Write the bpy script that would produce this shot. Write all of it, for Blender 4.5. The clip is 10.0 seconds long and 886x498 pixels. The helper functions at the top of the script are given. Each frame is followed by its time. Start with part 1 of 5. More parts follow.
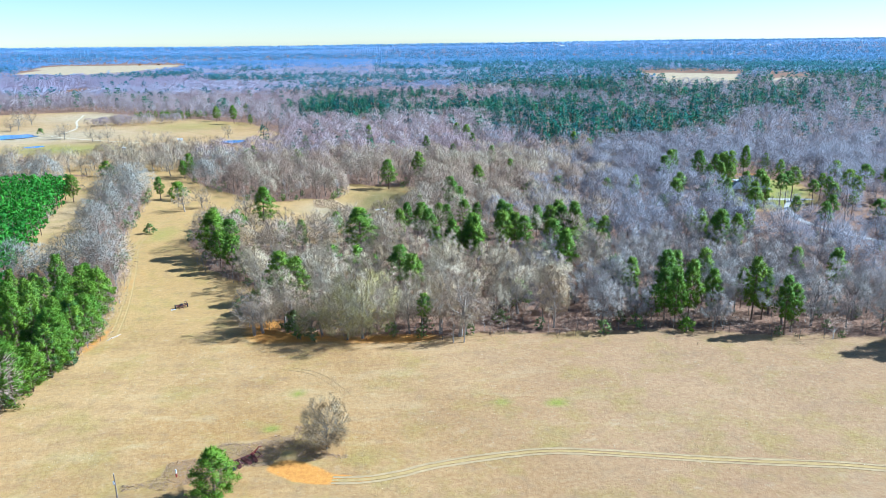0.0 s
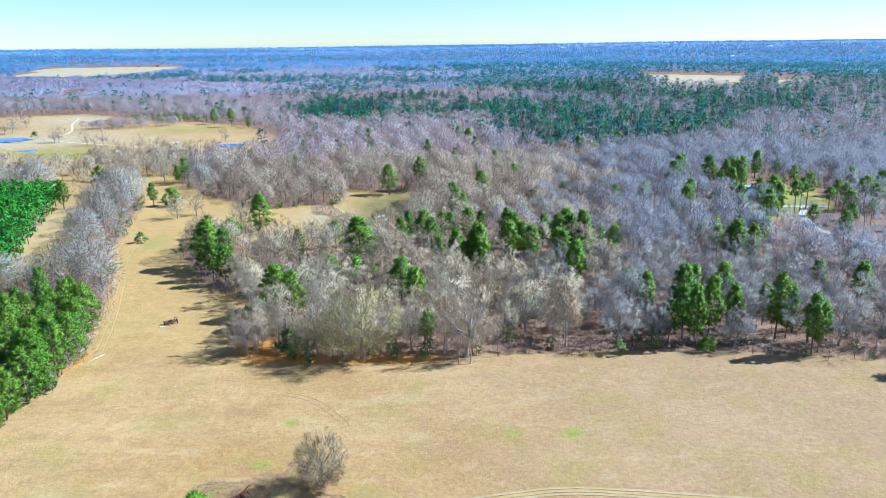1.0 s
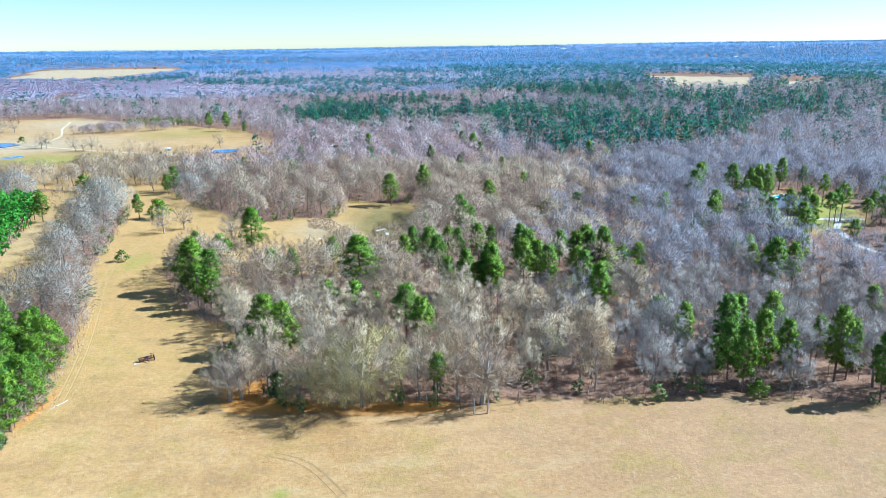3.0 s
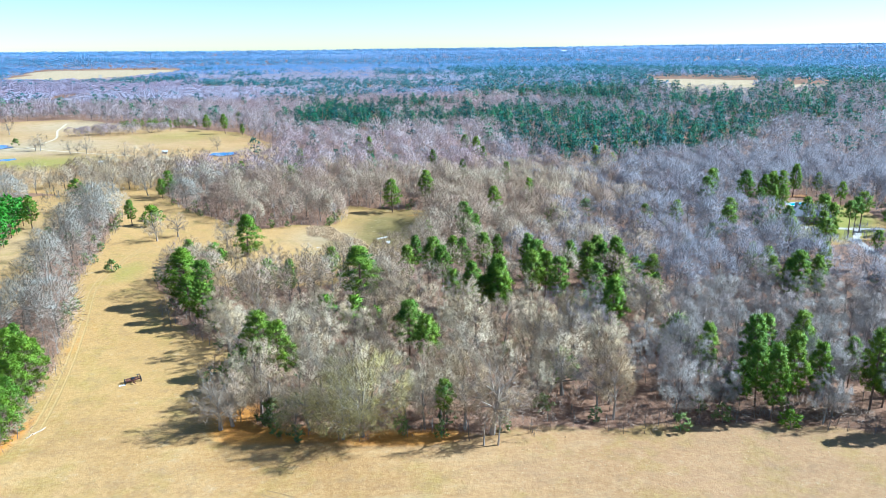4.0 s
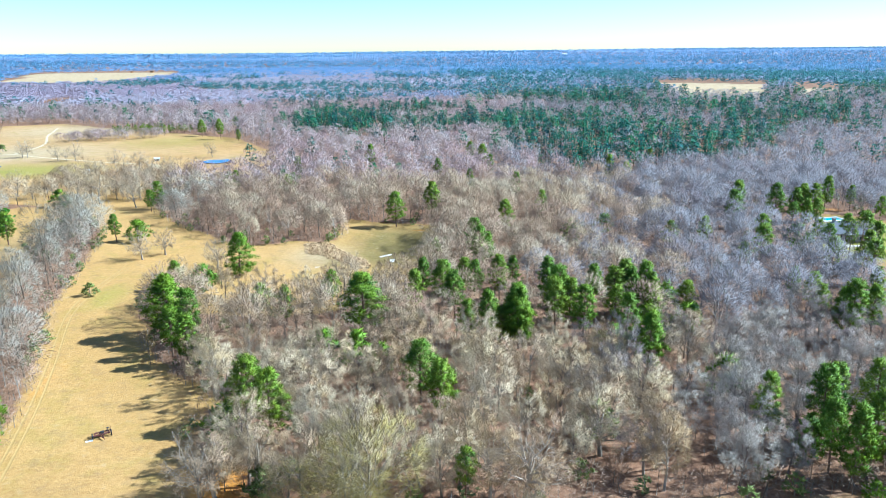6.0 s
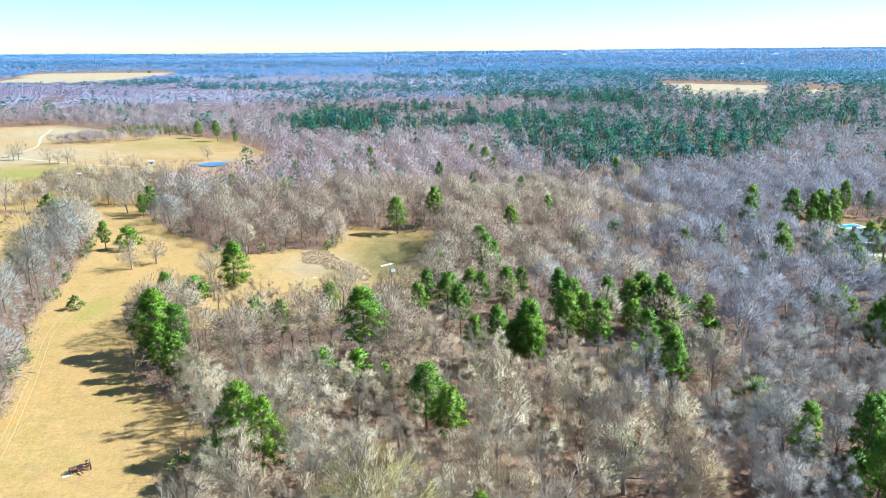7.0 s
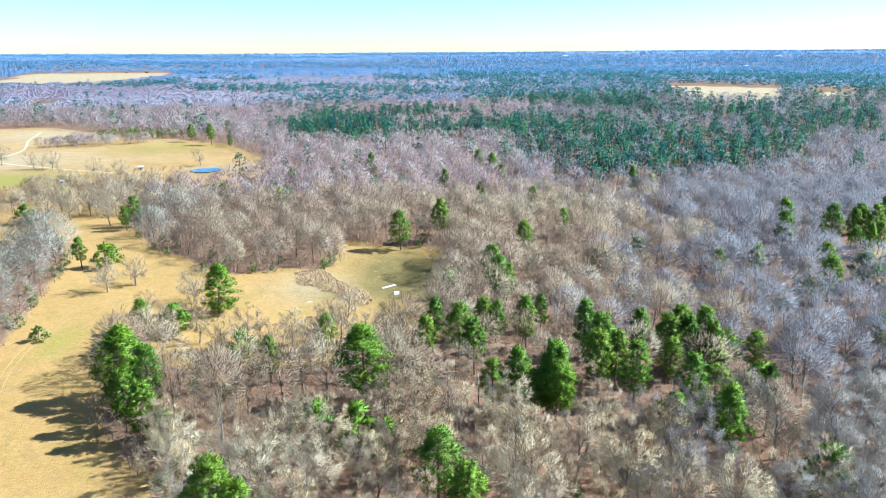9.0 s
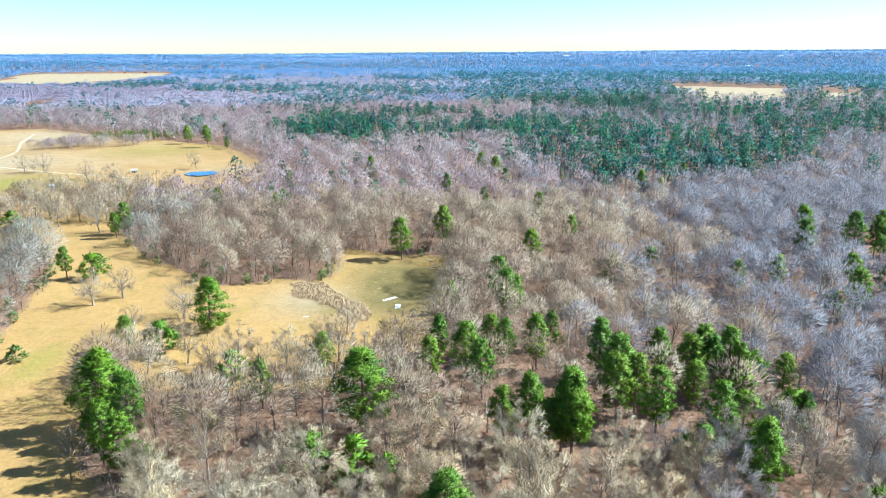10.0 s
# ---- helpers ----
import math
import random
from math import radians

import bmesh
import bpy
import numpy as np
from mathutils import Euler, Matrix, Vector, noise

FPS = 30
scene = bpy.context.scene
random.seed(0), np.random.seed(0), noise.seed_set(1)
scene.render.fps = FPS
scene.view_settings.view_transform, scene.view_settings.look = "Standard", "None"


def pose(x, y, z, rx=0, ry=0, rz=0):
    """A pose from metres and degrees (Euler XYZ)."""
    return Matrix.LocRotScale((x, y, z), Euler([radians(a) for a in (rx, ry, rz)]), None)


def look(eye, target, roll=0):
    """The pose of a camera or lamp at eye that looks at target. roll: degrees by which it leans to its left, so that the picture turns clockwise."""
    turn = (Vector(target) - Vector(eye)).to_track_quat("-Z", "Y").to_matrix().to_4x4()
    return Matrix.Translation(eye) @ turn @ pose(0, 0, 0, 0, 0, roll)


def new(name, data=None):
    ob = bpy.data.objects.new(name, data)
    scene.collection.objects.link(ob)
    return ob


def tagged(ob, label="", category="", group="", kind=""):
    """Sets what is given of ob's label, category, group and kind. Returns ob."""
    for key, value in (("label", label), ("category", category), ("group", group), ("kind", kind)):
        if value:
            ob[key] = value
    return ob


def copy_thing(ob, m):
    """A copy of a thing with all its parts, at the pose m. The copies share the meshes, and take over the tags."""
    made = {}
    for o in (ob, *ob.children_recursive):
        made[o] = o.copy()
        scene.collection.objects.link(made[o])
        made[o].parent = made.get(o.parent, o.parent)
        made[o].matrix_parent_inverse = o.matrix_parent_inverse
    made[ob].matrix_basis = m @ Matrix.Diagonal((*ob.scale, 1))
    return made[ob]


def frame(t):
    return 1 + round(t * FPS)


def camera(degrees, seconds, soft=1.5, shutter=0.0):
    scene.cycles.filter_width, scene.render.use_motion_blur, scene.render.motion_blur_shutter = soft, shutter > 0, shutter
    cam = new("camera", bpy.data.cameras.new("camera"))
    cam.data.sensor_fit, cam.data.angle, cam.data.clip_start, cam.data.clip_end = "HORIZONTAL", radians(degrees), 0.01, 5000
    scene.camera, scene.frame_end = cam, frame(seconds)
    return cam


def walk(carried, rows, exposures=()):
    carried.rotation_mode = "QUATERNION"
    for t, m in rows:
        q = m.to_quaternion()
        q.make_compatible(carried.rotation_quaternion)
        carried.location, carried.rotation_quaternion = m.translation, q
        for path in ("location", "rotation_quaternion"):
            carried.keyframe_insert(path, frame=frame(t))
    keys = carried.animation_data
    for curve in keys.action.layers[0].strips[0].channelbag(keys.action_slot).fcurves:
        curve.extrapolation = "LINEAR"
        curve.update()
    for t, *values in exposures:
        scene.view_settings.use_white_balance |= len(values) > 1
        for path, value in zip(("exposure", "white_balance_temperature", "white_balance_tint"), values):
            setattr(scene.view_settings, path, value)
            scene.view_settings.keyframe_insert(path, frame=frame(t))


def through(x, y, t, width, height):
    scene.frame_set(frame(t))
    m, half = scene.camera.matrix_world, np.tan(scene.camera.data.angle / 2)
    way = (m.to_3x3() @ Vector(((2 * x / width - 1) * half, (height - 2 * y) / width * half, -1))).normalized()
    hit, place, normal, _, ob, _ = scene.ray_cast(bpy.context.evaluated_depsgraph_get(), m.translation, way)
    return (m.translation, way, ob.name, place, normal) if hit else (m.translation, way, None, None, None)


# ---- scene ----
cam = camera(63.4, 10.0, soft=0.8)
PATH = [
    (0, (3.277, -1.368, 76.408), (3.408, 0.546, 75.844), -0.7),
    (0.5, (3.152, 4.43, 76.403), (3.283, 6.345, 75.841), -0.7),
    (1, (3.017, 10.384, 76.366), (3.148, 12.299, 75.806), -0.7),
    (1.5, (2.837, 16.312, 76.33), (2.968, 18.228, 75.771), -0.7),
    (2, (2.577, 22.332, 76.283), (2.709, 24.248, 75.725), -0.7),
    (2.5, (2.31, 28.131, 76.203), (2.442, 30.048, 75.647), -0.7),
    (2.7, (2.207, 30.441, 76.195), (2.339, 32.357, 75.638), -0.8),
    (4, (1.337, 45.479, 76.082), (1.47, 47.396, 75.53), -0.6),
    (4.5, (0.925, 51.166, 76.069), (1.059, 53.084, 75.518), -0.6),
    (5, (0.427, 56.969, 76.09), (0.562, 58.888, 75.541), -0.6),
    (5.5, (-0.136, 62.773, 76.118), (0.0, 64.692, 75.571), -0.5),
    (6, (-0.698, 68.792, 76.143), (-0.562, 70.711, 75.598), -0.5),
    (6.2, (-0.904, 71.23, 76.141), (-0.765, 73.149, 75.596), -0.5),
    (7.5, (-1.962, 87.093, 76.083), (-1.823, 89.013, 75.539), -0.4),
    (8, (-2.241, 93.422, 75.994), (-2.102, 95.342, 75.451), -0.3),
    (8.5, (-2.421, 99.77, 75.94), (-2.281, 101.69, 75.398), -0.3),
    (9, (-2.508, 106.205, 75.909), (-2.368, 108.125, 75.367), -0.3),
    (9.5, (-2.649, 112.485, 75.891), (-2.507, 114.405, 75.349), -0.3),
    (10, (-2.703, 118.971, 75.921), (-2.563, 120.891, 75.379), -0.3),
]
walk(cam, [(t, look(eye, target, roll)) for t, eye, target, roll in PATH], [(0, 1.03, 4570, 1), (2.5, 1.06, 4660, 1), (5, 1.19, 4850, -1), (10, 1.24, 5070, -2)])

# ---- world and sun ----
SUN_EL, SUN_AZ = 38.0, 85.0          # azimuth clockwise from +y
world = bpy.data.worlds.new("sky")
scene.world = world
world.use_nodes = True
wn = world.node_tree.nodes
sky = wn.new("ShaderNodeTexSky")
sky.sky_type = "NISHITA"
sky.sun_disc = False
sky.sun_elevation = radians(SUN_EL)
sky.sun_rotation = radians(SUN_AZ)
sky.air_density, sky.dust_density, sky.ozone_density = 1.0, 0.0, 1.8
wn["Background"].inputs["Strength"].default_value = 0.064
world.node_tree.links.new(sky.outputs["Color"], wn["Background"].inputs["Color"])
sun_data = bpy.data.lights.new("sun", "SUN")
sun_data.energy, sun_data.angle, sun_data.color = 5.0, radians(0.53), (1.0, 0.96, 0.9)
sun = new("sun", sun_data)
sd_x = math.sin(radians(SUN_AZ)) * math.cos(radians(SUN_EL))
sd_y = math.cos(radians(SUN_AZ)) * math.cos(radians(SUN_EL))
sun.matrix_world = look((400 * sd_x, 400 * sd_y + 200, 400 * math.sin(radians(SUN_EL))), (0, 200, 0))


# ---- materials ----
def material(name, build, rough=0.9):
    m = bpy.data.materials.new(name)
    m.use_nodes = True
    nt = m.node_tree
    b = nt.nodes["Principled BSDF"]
    b.inputs["Roughness"].default_value = rough
    b.inputs["Specular IOR Level"].default_value = 0.25
    build(nt, b)
    return m


def node(nt, kind, **values):
    n = nt.nodes.new(kind)
    for key, value in values.items():
        n.inputs[key].default_value = value
    return n


def coords(nt):
    return nt.nodes.new("ShaderNodeTexCoord").outputs["Object"]


def noise_fac(nt, scale, detail=4.0, rough=0.55, vec=None):
    n = node(nt, "ShaderNodeTexNoise", Scale=scale, Detail=detail, Roughness=rough)
    nt.links.new(vec if vec is not None else coords(nt), n.inputs["Vector"])
    return n.outputs["Fac"]


def ramp(nt, fac, stops):
    r = nt.nodes.new("ShaderNodeValToRGB")
    e = r.color_ramp.elements
    while len(e) < len(stops):
        e.new(0.5)
    for k, (pos, col) in enumerate(stops):
        e[k].position = pos
        e[k].color = (*col, 1)
    nt.links.new(fac, r.inputs["Fac"])
    return r.outputs["Color"]


def mix(nt, fac, a, b, blend="MIX"):
    n = nt.nodes.new("ShaderNodeMix")
    n.data_type, n.blend_type = "RGBA", blend
    for value, k in ((fac, 0), (a, 6), (b, 7)):
        if hasattr(value, "is_linked"):
            nt.links.new(value, n.inputs[k])
        else:
            n.inputs[k].default_value = value if k == 0 else (*value, 1)
    return n.outputs[2]


def math_node(nt, op, a, b=0.0, clamp=False):
    n = nt.nodes.new("ShaderNodeMath")
    n.operation, n.use_clamp = op, clamp
    for k, value in enumerate((a, b)):
        if hasattr(value, "is_linked"):
            nt.links.new(value, n.inputs[k])
        else:
            n.inputs[k].default_value = value
    return n.outputs[0]


def attribute(nt, name):
    n = nt.nodes.new("ShaderNodeAttribute")
    n.attribute_name = name
    return n.outputs["Fac"]


def bump(nt, b, height, strength, distance):
    n = node(nt, "ShaderNodeBump", Strength=strength, Distance=distance)
    nt.links.new(height, n.inputs["Height"])
    nt.links.new(n.outputs["Normal"], b.inputs["Normal"])


def simple(name, colour, rough=0.8, scale=1.5, vary=0.25, metal=0.0):
    """A plain surface with grain and blotches at two sizes."""
    def build(nt, b):
        low = tuple(c * (1 - vary) for c in colour)
        high = tuple(min(1, c * (1 + vary)) for c in colour)
        f = math_node(nt, "MULTIPLY_ADD", noise_fac(nt, scale), 0.5)
        f.node.inputs[2].default_value = 0.0
        g = math_node(nt, "ADD", f, math_node(nt, "MULTIPLY", noise_fac(nt, scale * 9), 0.5))
        nt.links.new(ramp(nt, g, [(0.3, low), (0.7, high)]), b.inputs["Base Color"])
        b.inputs["Metallic"].default_value = metal
        bump(nt, b, noise_fac(nt, scale * 6), 0.3, 0.03)
    return material(name, build, rough)


def tinted(name, stops, rough=0.85, through=0.0, grain=0.35):
    """Foliage or twigs: each tree, and each clump of it, takes its own shade."""
    def build(nt, b):
        info = nt.nodes.new("ShaderNodeObjectInfo").outputs["Random"]
        t = math_node(nt, "ADD", attribute(nt, "tint"), math_node(nt, "MULTIPLY", info, 0.5))
        t = math_node(nt, "FRACT", t)
        col = ramp(nt, t, stops)
        geo = nt.nodes.new("ShaderNodeNewGeometry").outputs["Random Per Island"]
        shade = ramp(nt, geo, [(0.0, (1 - grain,) * 3), (1.0, (1 + grain * 0.9,) * 3)])
        col = mix(nt, 1.0, col, shade, "MULTIPLY")
        nt.links.new(col, b.inputs["Base Color"])
        if through:
            tr = nt.nodes.new("ShaderNodeBsdfTranslucent")
            nt.links.new(col, tr.inputs["Color"])
            ms = node(nt, "ShaderNodeMixShader", Fac=through)
            nt.links.new(b.outputs[0], ms.inputs[1])
            nt.links.new(tr.outputs[0], ms.inputs[2])
            nt.links.new(ms.outputs[0], nt.nodes["Material Output"].inputs["Surface"])
    return material(name, build, rough)


M_TWIG = tinted("bare_twigs", [(0.0, (0.369, 0.251, 0.142)), (0.2, (0.526, 0.392, 0.213)), (0.4, (0.544, 0.435, 0.269)),
                               (0.55, (0.413, 0.286, 0.181)), (0.75, (0.580, 0.478, 0.315)), (0.88, (0.466, 0.349, 0.221)), (1.0, (0.369, 0.251, 0.142))], grain=0.25)
M_TWIG_MID = tinted("grey_twigs", [(0.0, (0.332, 0.233, 0.153)), (0.2, (0.462, 0.354, 0.228)), (0.4, (0.508, 0.414, 0.277)),
                                   (0.55, (0.378, 0.251, 0.181)), (0.75, (0.536, 0.449, 0.312)), (0.88, (0.425, 0.311, 0.215)), (1.0, (0.332, 0.233, 0.153))], grain=0.15, through=0.3)
# Twigs tinted mauve: some distance haze is put into the colour.
M_TWIG_FAR = tinted("far_twigs_haze_tint", [(0.0, (0.372, 0.275, 0.269)), (0.3, (0.440, 0.357, 0.336)), (0.6, (0.481, 0.406, 0.388)), (0.8, (0.412, 0.292, 0.295)), (1.0, (0.372, 0.275, 0.269))], grain=0.1, through=0.3)
# Distance haze painted into the base colours: bluer copies for each depth, through M_NEEDLE_RIM.
M_TWIG_HILL = tinted("hill_twigs_haze_tint", [(0.0, (0.22, 0.27, 0.37)), (0.3, (0.25, 0.32, 0.44)), (0.6, (0.27, 0.345, 0.47)), (0.8, (0.245, 0.28, 0.39)), (1.0, (0.22, 0.27, 0.37))], grain=0.06, through=0.3)
M_TWIG_WEST = tinted("west_twigs_haze_tint", [(0.0, (0.36, 0.32, 0.395)), (0.3, (0.41, 0.375, 0.45)), (0.6, (0.43, 0.41, 0.49)), (0.8, (0.39, 0.33, 0.41)), (1.0, (0.36, 0.32, 0.395))], grain=0.08, through=0.3)
M_TWIG_BACK = tinted("horizon_twigs_haze_tint", [(0.0, (0.19, 0.325, 0.54)), (0.5, (0.21, 0.355, 0.59)), (1.0, (0.19, 0.325, 0.55))], grain=0.05, through=0.3)
M_TWIG_RIM = tinted("last_ridge_twigs_haze_tint", [(0.0, (0.237, 0.368, 0.598)), (0.5, (0.266, 0.408, 0.651)), (1.0, (0.237, 0.368, 0.598))], grain=0.05)
M_NEEDLE_RIM = tinted("last_ridge_needles_haze_tint", [(0.0, (0.162, 0.324, 0.551)), (0.5, (0.187, 0.360, 0.589)), (1.0, (0.162, 0.324, 0.551))], 0.7, 0.2, grain=0.1)
M_TWIG_LONE = tinted("brown_green_twigs", [(0.0, (0.375, 0.263, 0.142)), (0.5, (0.450, 0.325, 0.180)), (1.0, (0.338, 0.246, 0.123))], grain=0.3)
M_TWIG_PALE = tinted("pale_grey_twigs", [(0.0, (0.331, 0.292, 0.220)), (0.3, (0.423, 0.387, 0.312)), (0.6, (0.460, 0.430, 0.357)), (0.8, (0.350, 0.301, 0.236)), (1.0, (0.331, 0.292, 0.220))], grain=0.2, through=0.3)
# Tan twigs greyed for the eastern trees: part haze tint in the colour.
M_TWIG_GREY = tinted("grey_twigs_part_haze", [(0.0, (0.286, 0.233, 0.200)), (0.3, (0.402, 0.351, 0.295)), (0.6, (0.445, 0.406, 0.356)), (0.8, (0.318, 0.259, 0.233)), (1.0, (0.286, 0.233, 0.200))], grain=0.2, through=0.2)
# Blue of the hazy air to the east is painted into these twigs.
M_TWIG_EAST = tinted("east_twigs_haze_tint", [(0.0, (0.213, 0.191, 0.206)), (0.2, (0.288, 0.272, 0.290)), (0.4, (0.328, 0.317, 0.337)),
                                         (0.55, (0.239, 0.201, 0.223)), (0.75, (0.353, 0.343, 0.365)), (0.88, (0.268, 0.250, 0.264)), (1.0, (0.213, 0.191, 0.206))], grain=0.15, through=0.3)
M_MOSS = tinted("mossy_twigs", [(0.0, (0.312, 0.244, 0.076)), (0.35, (0.450, 0.344, 0.135)), (0.7, (0.300, 0.255, 0.062)), (1.0, (0.388, 0.296, 0.107))], grain=0.35)
M_NEEDLE = tinted("pine_needles", [(0.0, (0.089, 0.182, 0.011)), (0.35, (0.147, 0.259, 0.013)), (0.6, (0.210, 0.314, 0.015)),
                                   (0.8, (0.058, 0.143, 0.024)), (1.0, (0.089, 0.187, 0.011))], 0.6, 0.2)
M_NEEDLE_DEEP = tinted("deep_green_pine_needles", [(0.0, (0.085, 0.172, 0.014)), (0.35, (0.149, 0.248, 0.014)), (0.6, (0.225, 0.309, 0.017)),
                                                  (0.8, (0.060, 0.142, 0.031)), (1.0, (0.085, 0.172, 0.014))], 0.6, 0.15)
# Pine green tinted blue: distance haze put into the colour.
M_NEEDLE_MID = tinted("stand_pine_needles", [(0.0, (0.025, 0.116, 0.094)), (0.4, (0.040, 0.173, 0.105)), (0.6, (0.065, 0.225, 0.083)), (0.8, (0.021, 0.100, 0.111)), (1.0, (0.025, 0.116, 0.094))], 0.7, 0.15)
# Far pine greens, with the blue of distance haze painted in.
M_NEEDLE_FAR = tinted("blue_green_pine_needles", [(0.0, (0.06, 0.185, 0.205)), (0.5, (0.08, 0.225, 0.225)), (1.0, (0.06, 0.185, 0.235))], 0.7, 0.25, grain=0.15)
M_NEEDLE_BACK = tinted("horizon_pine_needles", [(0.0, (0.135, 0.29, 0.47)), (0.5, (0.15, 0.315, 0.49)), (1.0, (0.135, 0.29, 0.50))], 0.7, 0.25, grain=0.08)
M_NEEDLE_YOUNG = tinted("young_pine_needles", [(0.0, (0.08, 0.25, 0.02)), (0.5, (0.11, 0.31, 0.02)), (1.0, (0.07, 0.22, 0.025))], 0.6, 0.25)
M_SHRUB = tinted("evergreen_shrub_leaves", [(0.0, (0.121, 0.176, 0.054)), (0.5, (0.243, 0.297, 0.068)), (1.0, (0.162, 0.216, 0.081))], 0.6, 0.2)
M_DRY = tinted("dry_brush", [(0.0, (0.545, 0.371, 0.197)), (0.5, (0.671, 0.491, 0.268)), (1.0, (0.492, 0.322, 0.206))])
M_BARK = simple("grey_bark", (0.27, 0.23, 0.185), 0.9, 2.0, 0.35)
M_BARK_DARK = simple("dark_bark", (0.17, 0.135, 0.115), 0.9, 2.0, 0.35)
M_BRUSH = tinted("brown_brush", [(0.0, (0.33, 0.23, 0.16)), (0.5, (0.43, 0.32, 0.23)), (1.0, (0.30, 0.20, 0.15))])
M_BARK_PALE = simple("pale_sycamore_bark", (0.36, 0.30, 0.235), 0.85, 1.5, 0.3)
M_BARK_PINE = simple("pine_bark", (0.20, 0.13, 0.09), 0.9, 2.0, 0.35)


def ground_build(nt, b):
    vec = coords(nt)
    big = noise_fac(nt, 0.018, 5, 0.6, vec)
    mid = noise_fac(nt, 0.11, 6, 0.65, vec)
    fine = noise_fac(nt, 1.1, 5, 0.7, vec)
    grit = noise_fac(nt, 6.0, 3, 0.7, vec)
    straw = ramp(nt, fine, [(0.25, (0.297, 0.152, 0.044)), (0.5, (0.402, 0.223, 0.069)), (0.75, (0.486, 0.290, 0.102))])
    pale = ramp(nt, fine, [(0.3, (0.394, 0.223, 0.077)), (0.7, (0.529, 0.326, 0.126))])
    dry = mix(nt, ramp(nt, big, [(0.42, (0, 0, 0)), (0.6, (1, 1, 1))]), straw, pale)
    # mown streaks and worn brown drifts
    drift = nt.nodes.new("ShaderNodeMapping")
    drift.inputs["Scale"].default_value, drift.inputs["Rotation"].default_value = (0.35, 1.0, 1.0), (0, 0, 0.5)
    nt.links.new(vec, drift.inputs["Vector"])
    streak = noise_fac(nt, 0.16, 7, 0.72, drift.outputs["Vector"])
    dry = mix(nt, math_node(nt, "MULTIPLY", ramp(nt, streak, [(0.52, (0, 0, 0)), (0.66, (1, 1, 1))]), 0.55), dry, (0.28, 0.155, 0.065))
    dry = mix(nt, math_node(nt, "MULTIPLY", ramp(nt, streak, [(0.34, (1, 1, 1)), (0.46, (0, 0, 0))]), 0.45), dry, (0.54, 0.385, 0.175))
    rosy = ramp(nt, fine, [(0.3, (0.288, 0.160, 0.082)), (0.7, (0.396, 0.240, 0.129))])
    dry = mix(nt, math_node(nt, "MULTIPLY", attribute(nt, "rosy"), 1.0, True), dry, rosy)
    gold = ramp(nt, fine, [(0.3, (0.40, 0.225, 0.062)), (0.7, (0.53, 0.325, 0.105))])
    dry = mix(nt, math_node(nt, "MULTIPLY", attribute(nt, "gold"), 0.75, True), dry, gold)
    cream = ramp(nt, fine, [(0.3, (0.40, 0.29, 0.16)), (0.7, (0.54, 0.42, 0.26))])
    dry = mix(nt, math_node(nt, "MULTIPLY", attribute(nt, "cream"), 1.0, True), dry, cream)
    olive = ramp(nt, fine, [(0.3, (0.277, 0.171, 0.035)), (0.7, (0.395, 0.261, 0.061))])
    dry = mix(nt, math_node(nt, "MULTIPLY", ramp(nt, mid, [(0.5, (0, 0, 0)), (0.68, (1, 1, 1))]), 0.4), dry, olive)
    green = ramp(nt, fine, [(0.3, (0.200, 0.192, 0.024)), (0.7, (0.336, 0.304, 0.048))])
    g = math_node(nt, "ADD", attribute(nt, "green"), math_node(nt, "MULTIPLY", math_node(nt, "SUBTRACT", mid, 0.5), 0.9))
    dry = mix(nt, math_node(nt, "MULTIPLY", g, 1.0, True), dry, green)
    bed = ramp(nt, fine, [(0.3, (0.135, 0.095, 0.026)), (0.7, (0.225, 0.170, 0.050))])
    dry = mix(nt, math_node(nt, "MULTIPLY", attribute(nt, "bed"), math_node(nt, "ADD", mid, 0.45), True), dry, bed)
    scuff = noise_fac(nt, 0.3, 6, 0.7, vec)
    dry = mix(nt, math_node(nt, "MULTIPLY", ramp(nt, scuff, [(0.5, (0, 0, 0)), (0.72, (1, 1, 1))]), 0.5), dry, (0.25, 0.165, 0.085))
    dry = mix(nt, math_node(nt, "MULTIPLY", ramp(nt, scuff, [(0.28, (1, 1, 1)), (0.42, (0, 0, 0))]), 0.4), dry, (0.50, 0.38, 0.22))
    litter = ramp(nt, fine, [(0.3, (0.15, 0.075, 0.042)), (0.5, (0.27, 0.145, 0.080)), (0.72, (0.38, 0.24, 0.145))])
    edge = math_node(nt, "ADD", attribute(nt, "open"), math_node(nt, "MULTIPLY", math_node(nt, "SUBTRACT", mid, 0.5), 0.7))
    edge = ramp(nt, edge, [(0.44, (0, 0, 0)), (0.58, (1, 1, 1))])
    col = mix(nt, edge, litter, dry)
    bare = ramp(nt, fine, [(0.3, (0.50, 0.195, 0.032)), (0.7, (0.68, 0.315, 0.055))])
    e2 = math_node(nt, "ADD", attribute(nt, "bare"), math_node(nt, "MULTIPLY", math_node(nt, "SUBTRACT", mid, 0.5), 0.6))
    col = mix(nt, ramp(nt, e2, [(0.45, (0, 0, 0)), (0.7, (1, 1, 1))]), col, bare)
    col = mix(nt, 0.5, col, ramp(nt, grit, [(0.3, (0.6, 0.6, 0.6)), (0.7, (1.3, 1.3, 1.3))]), "MULTIPLY")
    nt.links.new(col, b.inputs["Base Color"])
    h = math_node(nt, "ADD", math_node(nt, "MULTIPLY", fine, 0.7), math_node(nt, "MULTIPLY", grit, 0.3))
    bump(nt, b, h, 0.6, 0.35)


M_GROUND = material("ground_cover", ground_build, 0.95)


# ---- terrain ----
def smooth(t):
    t = np.clip(t, 0, 1)
    return t * t * (3 - 2 * t)


